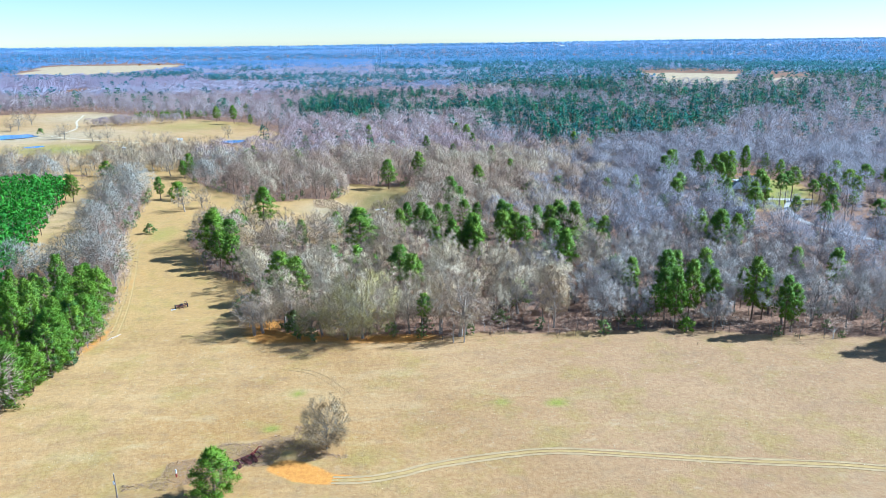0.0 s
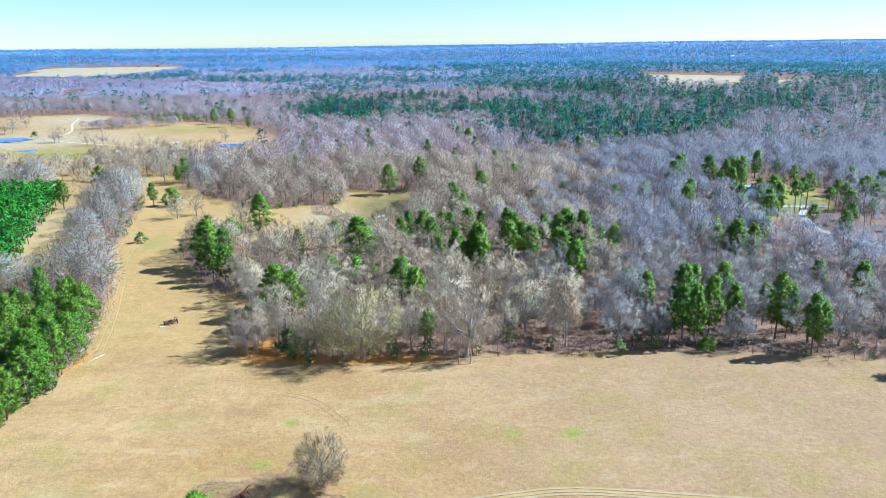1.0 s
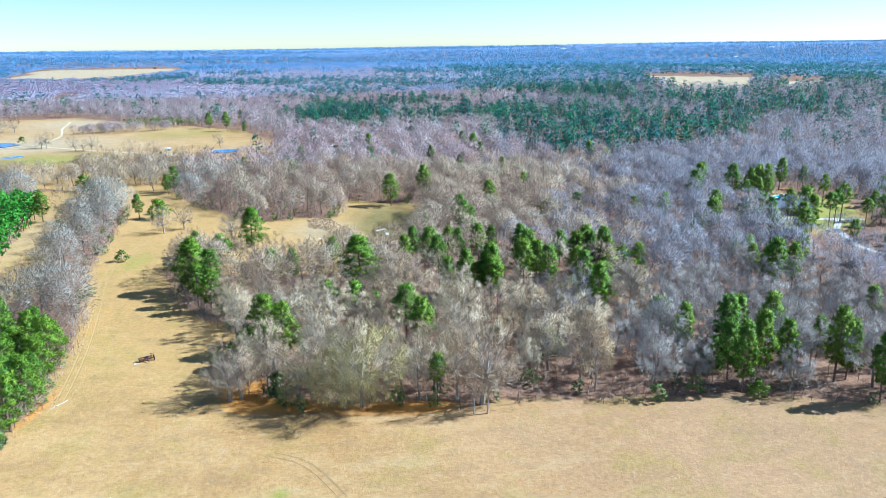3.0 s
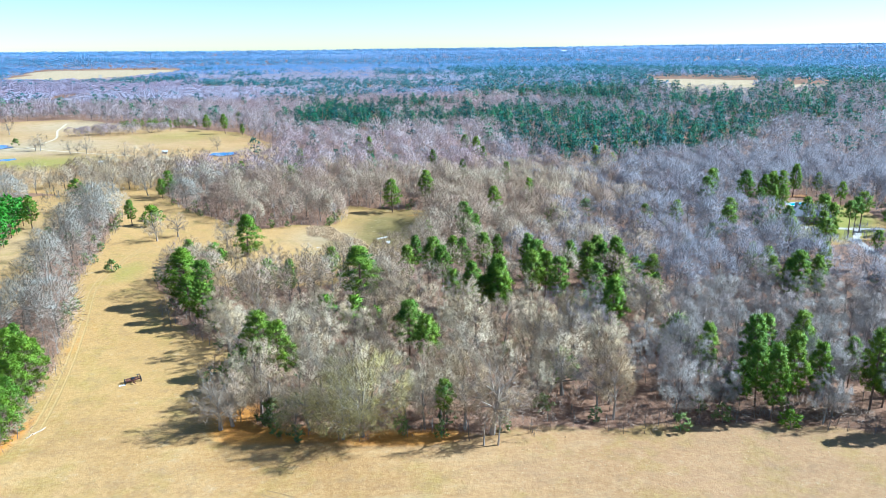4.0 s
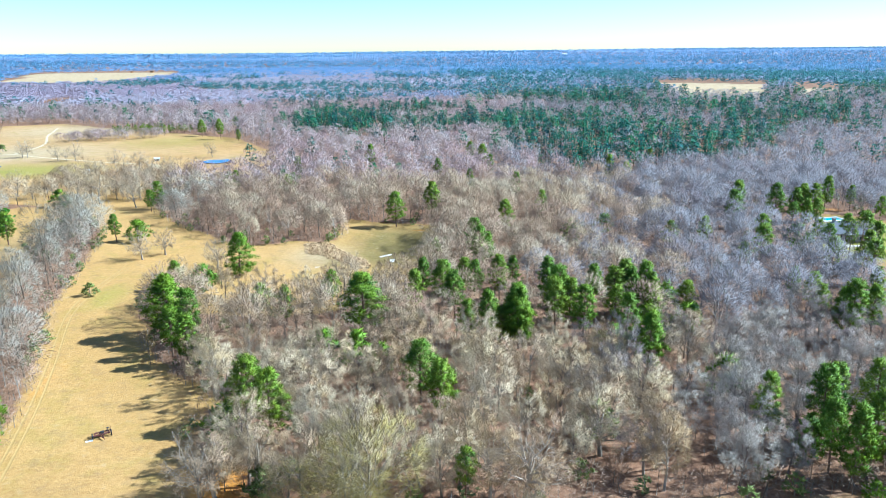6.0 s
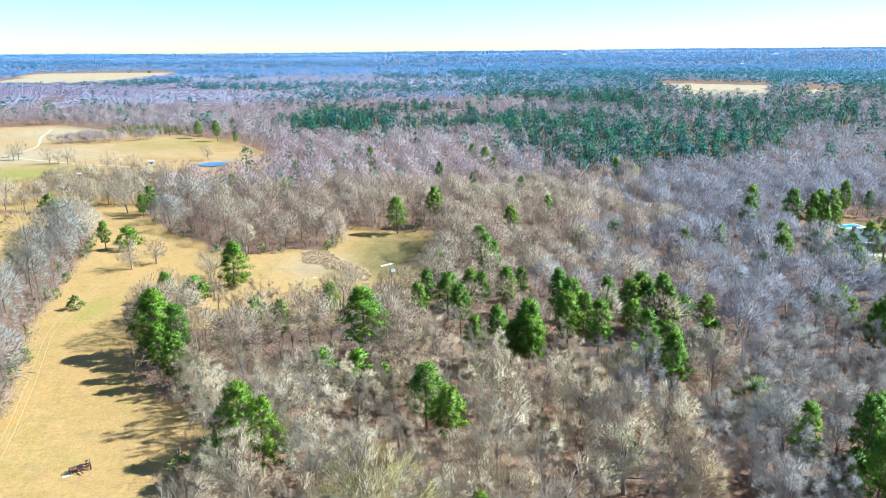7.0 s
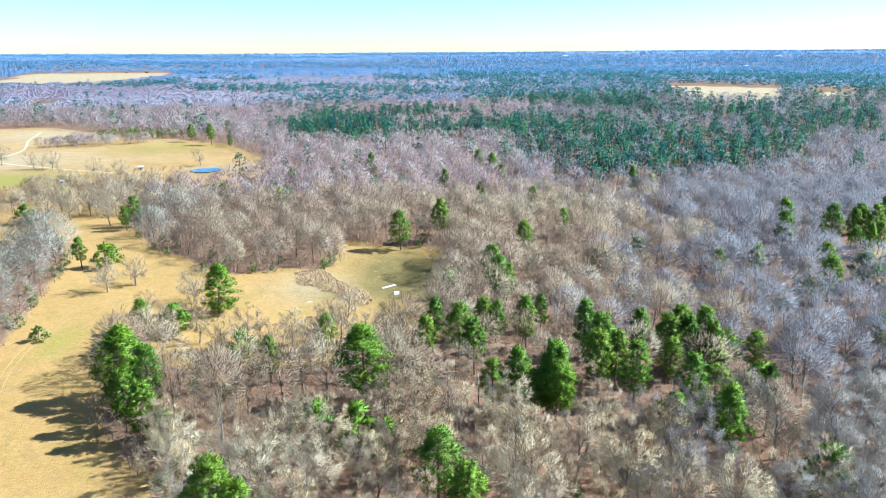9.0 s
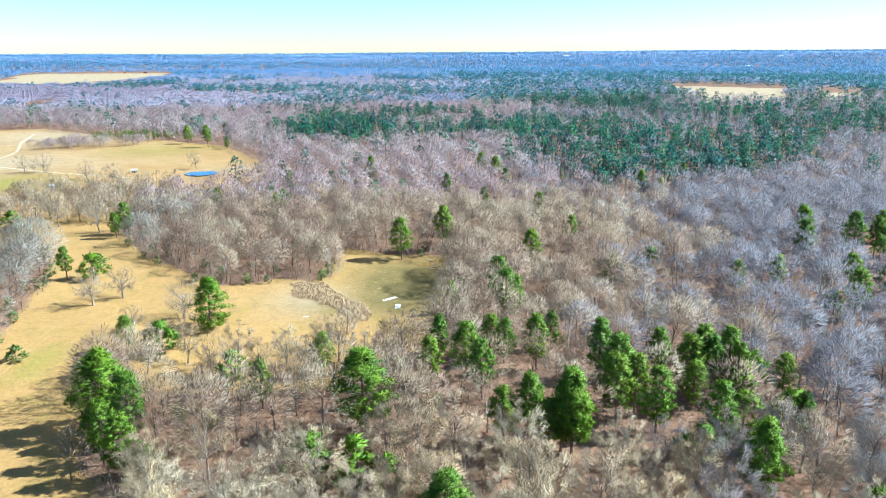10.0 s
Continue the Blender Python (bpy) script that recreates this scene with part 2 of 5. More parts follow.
def terrain(x, y):
    x, y = np.asarray(x, float), np.asarray(y, float)
    r = np.hypot(x, y)
    z = 35 * smooth((r - 700) / 4300)
    z = z + 4 * np.exp(-((x - 190) / 75) ** 2 - ((y - 330) / 110) ** 2)
    z = z + 13 * np.exp(-((x - 480) / 380) ** 2 - ((y - 1150) / 420) ** 2)
    z = z + 3.5 * (1 - smooth((y - 135) / 95))
    z = z - 1.4 * np.exp(-((x + 12) / 62) ** 2 - ((y - 330) / 58) ** 2) - 2.2 * np.exp(-((x + 1) / 19) ** 2 - ((y - 342) / 27) ** 2)
    far = smooth((r - 500) / 1500)
    z = z + far * (3.0 * np.sin(x / 310 + 1.3) * np.cos(y / 270) + 3.5 * np.sin(x / 730 + y / 900))
    z = z + 0.25 * np.sin(x / 17 + 0.6) * np.cos(y / 23) + 0.12 * np.sin(x / 6.1 + y / 7.7)
    return z


OPEN_MAIN = [(-80, -300), (260, -300), (240, 128), (160, 146), (116, 156), (107, 157), (101, 158), (95, 160), (84, 165), (70, 167), (57, 167), (43, 167), (29, 169), (16, 167),
             (7, 169), (-6, 169), (-17, 170), (-22, 170), (-29, 177), (-34, 176), (-41, 189), (-45, 203), (-43, 215), (-50, 225), (-58, 233), (-65, 242),
             (-71, 262), (-79, 273), (-81, 289), (-74, 291), (-68, 284), (-60, 277), (-49, 275), (-37, 274), (-21, 276), (-11, 281), (-3, 288), (5, 296),
             (9, 307), (12, 326), (15, 347), (15, 378), (-2, 382), (-15, 387), (-21, 391), (-22, 372), (-22, 358), (-30, 353), (-40, 354), (-51, 351), (-60, 350)]
OPEN_MAIN += [(-71, 357), (-78, 366), (-97, 387), (-113, 408), (-124, 437), (-124, 470), (-116, 496), (-98, 515), (-82, 545),
              (-84, 580), (-86, 604), (-138, 709), (-204, 755), (-250, 779), (-344, 856), (-440, 820), (-700, 800), (-600, 540), (-400, 460), (-245, 460),
              (-180, 440), (-140, 405), (-125, 380), (-118, 360), (-116, 344), (-112, 325), (-109, 308), (-105, 290), (-104, 279), (-100, 268),
              (-95, 254), (-87, 233), (-80, 208), (-78, 193), (-74, 178), (-73, 172), (-73, 160), (-77, 144)]
LANE = [(-137, 265), (-146, 300), (-150, 320), (-171, 380), (-190, 430), (-165, 425), (-156, 395), (-146, 355), (-133, 314), (-124, 285), (-116, 262), (-122, 245)]
YARD = [(151, 301), (153, 312), (161, 327), (167, 336), (176, 348), (180, 358), (192, 358), (205, 345), (200, 318), (190, 298), (172, 292), (158, 292)]
FAR_FIELD_WEST = [(-800, 1600), (-870, 1830), (-920, 2080), (-743, 2130), (-570, 2110), (-510, 1900), (-540, 1580), (-650, 1540)]
FAR_FIELD_EAST = [(425, 1240), (565, 1130), (440, 905), (365, 930), (385, 1080)]
FAR_FIELD_RIGHT = [(584, 1100), (610, 1030), (545, 910), (505, 930)]
FAR_STRIP = [(-485, 1160), (-445, 1160), (-425, 1040), (-450, 1035)]
THIN = [(150, 318), (158, 275), (150, 240), (160, 218), (200, 200), (280, 190), (290, 290), (235, 335), (206, 366), (166, 362)]
OPENINGS = [OPEN_MAIN, LANE, YARD, FAR_FIELD_WEST, FAR_FIELD_EAST, FAR_FIELD_RIGHT, FAR_STRIP]


def signed(poly, x, y):
    """Distance to the rim of a polygon, positive inside."""
    best = np.full(x.shape, 1e9)
    inside = np.zeros(x.shape, bool)
    n = len(poly)
    for k in range(n):
        (ax, ay), (bx, by) = poly[k], poly[(k + 1) % n]
        dx, dy = bx - ax, by - ay
        t = np.clip(((x - ax) * dx + (y - ay) * dy) / (dx * dx + dy * dy + 1e-9), 0, 1)
        best = np.minimum(best, np.hypot(x - ax - t * dx, y - ay - t * dy))
        if ay != by:
            hit = (ay > y) != (by > y)
            inside ^= hit & (x < (bx - ax) * (y - ay) / (by - ay) + ax)
    return np.where(inside, best, -best)


def openness(x, y):
    return np.max([signed(p, x, y) for p in OPENINGS], axis=0)


def spot(x, y, cx, cy, rx, ry):
    return np.exp(-((x - cx) / rx) ** 2 - ((y - cy) / ry) ** 2)


def axis(parts):
    out = []
    for a, b, step in parts:
        out += list(np.arange(a, b, step))
    return np.array(out + [parts[-1][1]])


gx = axis([(-5000, -1400, 200), (-1400, -500, 50), (-500, -140, 8), (-140, -50, 2.5), (-50, 50, 1.25), (50, 180, 2.5), (180, 500, 8), (500, 1400, 50), (1400, 5000, 200)])
gy = axis([(-900, -50, 50), (-50, 90, 10), (90, 150, 1.0), (150, 420, 2.5), (420, 900, 8), (900, 1800, 30), (1800, 4950, 90)])
GX, GY = np.meshgrid(gx, gy)
gz = terrain(GX, GY)
dip = spot(GX, GY, -328, 640, 34, 22) * 1.8 + spot(GX, GY, -124, 580, 15, 15) * 1.8
gz = gz - dip
nx, ny = len(gx), len(gy)
me = bpy.data.meshes.new("ground")
idx = np.arange(nx * ny).reshape(ny, nx)
quads = np.stack([idx[:-1, :-1], idx[:-1, 1:], idx[1:, 1:], idx[1:, :-1]], -1).reshape(-1, 4)
me.vertices.add(nx * ny)
me.vertices.foreach_set("co", np.stack([GX, GY, gz], -1).astype(np.float32).ravel())
me.loops.add(quads.size)
me.loops.foreach_set("vertex_index", quads.ravel().astype(np.int32))
me.polygons.add(len(quads))
me.polygons.foreach_set("loop_start", np.arange(0, quads.size, 4, dtype=np.int32))
me.polygons.foreach_set("use_smooth", np.ones(len(quads), bool))
me.update(calc_edges=True)
fx, fy = GX.ravel(), GY.ravel()
open_value = np.clip(0.5 + (openness(fx, fy) + 2.5) / 12, 0, 1)
green_value = (1.4 * spot(fx, fy, 35.6, 130.6, 2.6, 1.9) + 1.0 * spot(fx, fy, 24.4, 131.5, 2.4, 1.6) + 1.4 * spot(fx, fy, -18.6, 139.8, 1.5, 1.5) + 1.3 * spot(fx, fy, -22, 125.5, 1.8, 1.3) + 0.6 * spot(fx, fy, 32, 114.4, 5, 0.9) + 0.5 * spot(fx, fy, -4, 115, 5, 5)
               + 0.75 * spot(fx, fy, -92, 292, 7, 16) + 0.45 * spot(fx, fy, 2, 356, 20, 26) + 0.25 * spot(fx, fy, 2, 340, 14, 18) + 0.5 * spot(fx, fy, -250, 560, 60, 40)
               + 0.35 * spot(fx, fy, -70, 205, 16, 12) + 1.6 * signed(YARD, fx, fy).clip(0, 5) / 5 + 0.62 * spot(fx, fy, -180, 690, 60, 50) + 0.6 * spot(fx, fy, -235, 545, 50, 28)
               + 0.5 * spot(fx, fy, -26, 128, 4, 2) + 0.35 * spot(fx, fy, -45, 110, 14, 10) - 0.2)
bare_value = 1.5 * spot(fx, fy, -17.5, 112, 3.4, 2.2) + 1.5 * spot(fx, fy, -13.5, 109.4, 3.4, 2.0) + 1.4 * spot(fx, fy, -9, 107.4, 3.6, 1.4) + 1.1 * spot(fx, fy, -4.5, 106.7, 3, 0.9) + 0.9 * spot(fx, fy, 2, 169.5, 16, 5) + 0.75 * spot(fx, fy, -75, 178, 3.0, 16) + 0.8 * spot(fx, fy, -25, 173, 12, 5) \
    + 0.75 * spot(fx, fy, -33, 184, 10, 8) + 0.6 * spot(fx, fy, 10, 372, 10, 3) + 0.55 * spot(fx, fy, -84, 232, 4, 30) + 0.4 * spot(fx, fy, 170, 255, 40, 30) + 0.6 * spot(fx, fy, 133, 318, 24, 18) + 0.6 * spot(fx, fy, 190, 370, 22, 10)
bed_value = 1.5 * spot(fx, fy, 0, 352, 17, 26) + 0.5 * spot(fx, fy, -20, 330, 14, 8)
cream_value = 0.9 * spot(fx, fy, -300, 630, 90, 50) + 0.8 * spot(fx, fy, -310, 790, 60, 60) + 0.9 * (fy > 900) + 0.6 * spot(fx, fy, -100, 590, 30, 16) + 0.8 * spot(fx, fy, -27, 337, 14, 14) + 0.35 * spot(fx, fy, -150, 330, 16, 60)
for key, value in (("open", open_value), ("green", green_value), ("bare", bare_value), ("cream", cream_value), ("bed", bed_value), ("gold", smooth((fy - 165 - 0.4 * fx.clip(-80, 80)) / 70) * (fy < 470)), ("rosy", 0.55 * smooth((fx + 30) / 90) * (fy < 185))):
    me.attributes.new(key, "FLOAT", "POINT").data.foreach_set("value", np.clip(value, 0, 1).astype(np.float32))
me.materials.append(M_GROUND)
tagged(new("ground", me), "rolling land of straw-coloured winter grass and leaf litter", "ground", kind="structure")


# ---- mesh helpers ----
def puffed(tris, heart, lift=0.3, mix_own=0.35, seed=3):
    """Turns the triangles outwards from the heart of a crown and gives soft normals that bend round it."""
    mid = tris.mean(1)
    out = mid - heart
    out[:, 2] *= 0.9
    out /= np.linalg.norm(out, axis=1, keepdims=True) + 1e-6
    own = np.cross(tris[:, 1] - tris[:, 0], tris[:, 2] - tris[:, 0])
    own /= np.linalg.norm(own, axis=1, keepdims=True) + 1e-9
    wrong = (own * out).sum(1) < 0
    tris = tris.copy()
    tris[wrong] = tris[wrong][:, [0, 2, 1]]
    own[wrong] *= -1
    n = out + mix_own * own + np.array([0, 0, lift])
    return tris, n / (np.linalg.norm(n, axis=1, keepdims=True) + 1e-9)


def tri_mesh(name, tris, tint, mats, which=None, normals=None):
    """A mesh of loose triangles, (n, 3, 3), with a shade for each."""
    n = len(tris)
    m = bpy.data.meshes.new(name)
    m.vertices.add(3 * n)
    m.vertices.foreach_set("co", np.ascontiguousarray(tris, np.float32).ravel())
    m.loops.add(3 * n)
    m.loops.foreach_set("vertex_index", np.arange(3 * n, dtype=np.int32))
    m.polygons.add(n)
    m.polygons.foreach_set("loop_start", np.arange(0, 3 * n, 3, dtype=np.int32))
    for k in mats:
        m.materials.append(k)
    if which is not None:
        m.polygons.foreach_set("material_index", which.astype(np.int32))
    m.attributes.new("tint", "FLOAT", "FACE").data.foreach_set("value", np.broadcast_to(tint, n).astype(np.float32))
    m.update(calc_edges=True)
    if normals is not None:
        m.polygons.foreach_set("use_smooth", np.ones(n, bool))
        m.normals_split_custom_set_from_vertices(np.repeat(normals, 3, 0).astype(np.float32))
    return m


def frames_of(d):
    d = d / (np.linalg.norm(d, axis=-1, keepdims=True) + 1e-9)
    up = np.where(np.abs(d[..., 2:3]) > 0.9, np.array([1.0, 0, 0]), np.array([0, 0, 1.0]))
    a = np.cross(d, up)
    a /= np.linalg.norm(a, axis=-1, keepdims=True) + 1e-9
    return d, a, np.cross(d, a)


def tubes(p, q, rp, rq, sides):
    """Tapered prisms from p to q as triangles."""
    p, q = np.atleast_2d(p), np.atleast_2d(q)
    rp, rq = np.broadcast_to(rp, len(p)), np.broadcast_to(rq, len(p))
    _, a, b = frames_of(q - p)
    ang = np.arange(sides) * 2 * np.pi / sides
    ring = np.cos(ang)[None, :, None] * a[:, None] + np.sin(ang)[None, :, None] * b[:, None]
    lo = p[:, None] + ring * rp[:, None, None]
    hi = q[:, None] + ring * rq[:, None, None]
    lo2, hi2 = np.roll(lo, -1, 1), np.roll(hi, -1, 1)
    return np.concatenate([np.stack([lo, lo2, hi2], 2), np.stack([lo, hi2, hi], 2)], 1).reshape(-1, 3, 3)


def unit(rng, n):
    v = rng.normal(size=(n, 3))
    return v / np.linalg.norm(v, axis=1, keepdims=True)


def slivers(rng, base, way, length, width):
    """Thin triangles: twigs and needles."""
    way = way / (np.linalg.norm(way, axis=1, keepdims=True) + 1e-9)
    side = np.cross(way, unit(rng, len(way)))
    side /= np.linalg.norm(side, axis=1, keepdims=True) + 1e-9
    w = np.broadcast_to(width, len(way))[:, None] * 0.5
    tip = base + way * np.broadcast_to(length, len(way))[:, None]
    return np.stack([base - side * w, base + side * w, tip], 1)


def bare_tree_parts(rng, h, r, limbs=9, subs=5, twigs=1300, width=0.075, length=1.3, fork=0.3, rt=None, lean=0.04, mid=0.62, tall=0.37, spread=0.1, sides=4, rise=0.45):
    """A leafless tree with a rounded crown: wood and twigs as triangles, standing at the origin."""
    rt = rt or 0.016 * h
    heart = np.array([rng.normal(0, lean) * h, rng.normal(0, lean) * h, mid * h])
    bole = heart * fork / mid + np.array([rng.normal(0, .015) * h, rng.normal(0, .015) * h, 0])
    wood = [tubes(np.zeros(3), bole, rt * 1.3, rt * 0.85, 6), tubes(bole, heart, rt * 0.8, rt * 0.35, 5)]
    k = np.arange(limbs) + 0.5
    up = 1 - 1.5 * k / limbs
    ang = k * 2.399 + rng.uniform(0, 6.28)
    flat = np.sqrt(1 - up ** 2)
    ball = np.stack([np.cos(ang) * flat, np.sin(ang) * flat, up], 1)
    size = np.array([r, r, tall * h])
    ends = heart + ball * size * rng.uniform(0.68, 1.0, (limbs, 1))
    f = rng.uniform(0.0, 0.85, (limbs, 1)) * np.where(up > 0.3, 1.0, 0.45)[:, None]
    starts = bole + (heart - bole) * f
    # crooked limbs of four lengths
    span = np.linalg.norm(ends - starts, axis=1, keepdims=True)
    line = [starts]
    for q, sag in ((0.3, 0.5), (0.55, 1.0), (0.8, 0.6)):
        out = ball * np.array([1, 1, 0]) * 0.07 * r - np.array([0, 0, 0.03 * h])
        line.append(starts + (ends - starts) * q + sag * out + rng.normal(0, 0.045, (limbs, 3)) * span)
    line.append(ends)
    thick = (0.42, 0.27, 0.18, 0.11, 0.04)
    for q in range(4):
        wood.append(tubes(line[q], line[q + 1], rt * thick[q], rt * thick[q + 1], sides if q < 2 else 3))
    n = limbs * subs
    j = np.arange(n) % limbs
    f = rng.uniform(0.9, 3.999, n)
    seg, part_way = f.astype(int), (f % 1.0)[:, None]
    stack = np.stack(line)
    a = stack[seg, j] * (1 - part_way) + stack[seg + 1, j] * part_way

    def inside(p):
        over = np.linalg.norm((p - heart) / size, axis=1, keepdims=True)
        return heart + (p - heart) / np.maximum(over, 1.0)

    way = (a - heart) / size
    way = way / (np.linalg.norm(way, axis=1, keepdims=True) + 1e-6) * 0.7 + 0.8 * unit(rng, n) + np.array([0, 0, 0.3])
    way /= np.linalg.norm(way, axis=1, keepdims=True)
    reach = rng.uniform(0.2, 0.48, (n, 1)) * r
    b1 = a + way * reach * 0.5
    b = inside(b1 + (way + 0.45 * unit(rng, n)) * reach * 0.5)
    wood += [tubes(a, b1, rt * 0.13, rt * 0.08, 3), tubes(b1, b, rt * 0.08, rt * 0.03, 3)]
    m = n * 3
    j = np.arange(m) % n
    u = rng.uniform(0.1, 0.95, (m, 1))
    c0 = a[j] * (1 - u) + b[j] * u
    way = (b - a)[j] / (np.linalg.norm((b - a)[j], axis=1, keepdims=True) + 1e-6) + 0.85 * unit(rng, m) + np.array([0, 0, 0.2])
    c1 = inside(c0 + way * rng.uniform(0.1, 0.24, (m, 1)) * r)
    wood.append(slivers(rng, c0, c1 - c0, np.linalg.norm(c1 - c0, axis=1), max(rt * 0.11, width)))
    j = rng.integers(0, m, twigs)
    u = rng.uniform(0.0, 1.0, (twigs, 1))
    base = c0[j] + (c1[j] - c0[j]) * u + rng.normal(0, spread * r, (twigs, 3))
    tw = (base - heart) / size
    tw = tw / (np.linalg.norm(tw, axis=1, keepdims=True) + 1e-6) * 0.75 + 0.7 * unit(rng, twigs) + np.array([0, 0, rise])
    tri = slivers(rng, base, tw, length * rng.uniform(0.5, 1.3, twigs), width * rng.uniform(0.6, 1.3, twigs))
    tri[:, :, 2] = np.maximum(tri[:, :, 2], 0.05)
    return np.concatenate(wood), tri


def lobed_crown(rng, h, r, mid, tall, n, length, width, lobes=8, flat_lying=False):
    """A leafless tree seen from afar: a stem, some limbs and a crown of several rounded sprays of fine twigs, with soft normals."""
    heart = np.array([rng.normal(0, 0.03) * h, rng.normal(0, 0.03) * h, mid * h])
    k = np.arange(lobes) + 0.5
    up = 1 - 1.65 * k / lobes
    ang = k * 2.399 + rng.uniform(0, 6.28)
    flat = np.sqrt(1 - up ** 2)
    way = np.stack([np.cos(ang) * flat, np.sin(ang) * flat, up], 1)
    size = np.array([r, r, tall * h])
    centre = heart + way * size * rng.uniform(0.45, 0.68, (lobes, 1))
    big = rng.uniform(0.38, 0.56, lobes)
    j = rng.integers(0, lobes, n)
    u = unit(rng, n)
    u = np.where((u * way[j]).sum(1, keepdims=True) < -0.25, -u, u)
    base = centre[j] + u * size * (big[j] * rng.uniform(0.55, 1.0, n) ** 0.6)[:, None]
    go = u + 0.5 * way[j] + np.array([0, 0, 0.3]) + 0.5 * unit(rng, n)
    if flat_lying:
        go = go * np.array([1, 1, 0.25]) + 0.8 * unit(rng, n) * np.array([1, 1, 0.2])
    tri = slivers(rng, base, go, length * rng.uniform(0.6, 1.3, n), width * rng.uniform(0.7, 1.3, n))
    tri[:, :, 2] = np.maximum(tri[:, :, 2], 0.05)
    normal = 0.5 * u + 0.42 * way[j] + np.array([0, 0, 0.5]) + 0.1 * unit(rng, n)
    if flat_lying:
        normal = normal * 0.3 + np.array([0, 0, 1.0])
    rt = 0.012 * h
    wood = np.concatenate([tubes(np.zeros(3), heart, rt * 1.2, rt * 0.5, 3), slivers(rng, heart * 0.55 + centre * 0.0, centre - heart * 0.55, np.linalg.norm(centre - heart * 0.55, axis=1), rt * 0.7)])
    wood_n = np.tile(np.array([[0.7, 0.0, 0.7]]), (len(wood), 1)) + 0.4 * unit(rng, len(wood))
    normal = np.concatenate([wood_n, normal])
    return wood, tri, normal / np.linalg.norm(normal, axis=1, keepdims=True)


def faced(tris, normals):
    """Turns each triangle to the side that its normal names."""
    own = np.cross(tris[:, 1] - tris[:, 0], tris[:, 2] - tris[:, 0])
    wrong = (own * normals).sum(1) < 0
    tris = tris.copy()
    tris[wrong] = tris[wrong][:, [0, 2, 1]]
    return tris, normals


def pine_parts(rng, h, r, tufts=46, blades=30, blade=0.8, width=0.28, bottom=0.4, cone=0.6, branches=True):
    """A pine: trunk and branches, and needle tufts at the branch ends."""
    rt = 0.013 * h + 0.05
    bend = np.array([rng.normal(0, .02) * h, rng.normal(0, .02) * h, h * 0.55])
    tip = np.array([bend[0] * 1.3, bend[1] * 1.3, h * 0.97])
    wood = [tubes(np.zeros(3), bend, rt * 1.2, rt * 0.8, 6), tubes(bend, tip, rt * 0.8, rt * 0.15, 5)]
    u = np.sort(rng.uniform(0, 1, tufts)) ** 0.85
    prof = np.where(u < 0.35, 0.55 + 0.45 * u / 0.35, np.maximum(0.12, 1 - cone * (np.maximum(u - 0.35, 0) / 0.65) ** 1.3 * 1.25))
    ang = np.arange(tufts) * 2.399 + rng.normal(0, 0.5, tufts)
    rad = r * prof * rng.uniform(0.45, 1.08, tufts)
    z = h * (bottom + (0.985 - bottom) * u)
    c = np.stack([np.cos(ang) * rad, np.sin(ang) * rad, z], 1)
    axis_pt = bend[None] * np.minimum(1.3, z / bend[2])[:, None]
    c[:, :2] += axis_pt[:, :2]
    if branches:
        st = axis_pt.copy()
        st[:, 2] = z - 0.12 * rad - 0.2
        wood.append(tubes(st, c, rt * 0.22, rt * 0.07, 3))
    n = tufts * blades
    k = np.repeat(np.arange(tufts), blades)
    size = ((0.23 if tufts > 40 else 0.25) * r * rng.uniform(0.7, 1.3, tufts))[k]
    off = unit(rng, n) * (rng.uniform(0, 1, n) ** 0.45)[:, None] * size[:, None] * np.array([1.0, 1.0, 0.62])
    way = off / (np.linalg.norm(off, axis=1, keepdims=True) + 1e-6) + 0.7 * unit(rng, n) + np.array([0, 0, 0.45])
    base = c[k] + off - way * 0.25 * blade
    tri = slivers(rng, base, way, blade * rng.uniform(0.6, 1.2, n), width * rng.uniform(0.7, 1.3, n))
    tint = (rng.uniform(0, 0.3, tufts))[k]
    axis_mid = np.array([bend[0], bend[1], h * (0.45 + 0.5 * bottom)])
    away = c[k] - axis_mid
    away /= np.linalg.norm(away, axis=1, keepdims=True) + 1e-6
    soft = 0.75 * off / (np.linalg.norm(off, axis=1, keepdims=True) + 1e-6) + 0.5 * away + np.array([0, 0, 0.3]) + 0.15 * unit(rng, n)
    return np.concatenate(wood), tri, tint, soft / np.linalg.norm(soft, axis=1, keepdims=True)


def part(name, data, parent, label=""):
    ob = new(name, data)
    ob.parent = parent
    return tagged(ob, label)


def tree_thing(name, wood, crown, bark, leaf, tint, label, category, group="", heart=None, soft=None):
    """A tree of two parts at the origin: trunk with its limbs, and crown."""
    top = new(name)
    top.empty_display_size = 0.5
    part("trunk", tri_mesh("trunk", wood, 0.0, [bark]), top)
    if soft is not None:
        crown, soft = faced(crown, soft)
        part("crown", tri_mesh("crown", crown, tint, [leaf], None, soft), top)
    else:
        soft_tris, soft_n = puffed(crown, np.array(heart), 0.3, 0.5)
        part("crown", tri_mesh("crown", soft_tris, tint, [leaf], None, soft_n), top)
    return tagged(top, label, category, group)


def stand(x, y, turn=0.0, size=1.0, sink=0.12):
    return Matrix.LocRotScale((x, y, float(terrain(x, y)) - sink), Euler((0, 0, turn)), (size, size, size))


# ---- trees that can be told apart ----
rng = np.random.default_rng(7)


PINES_AT = []


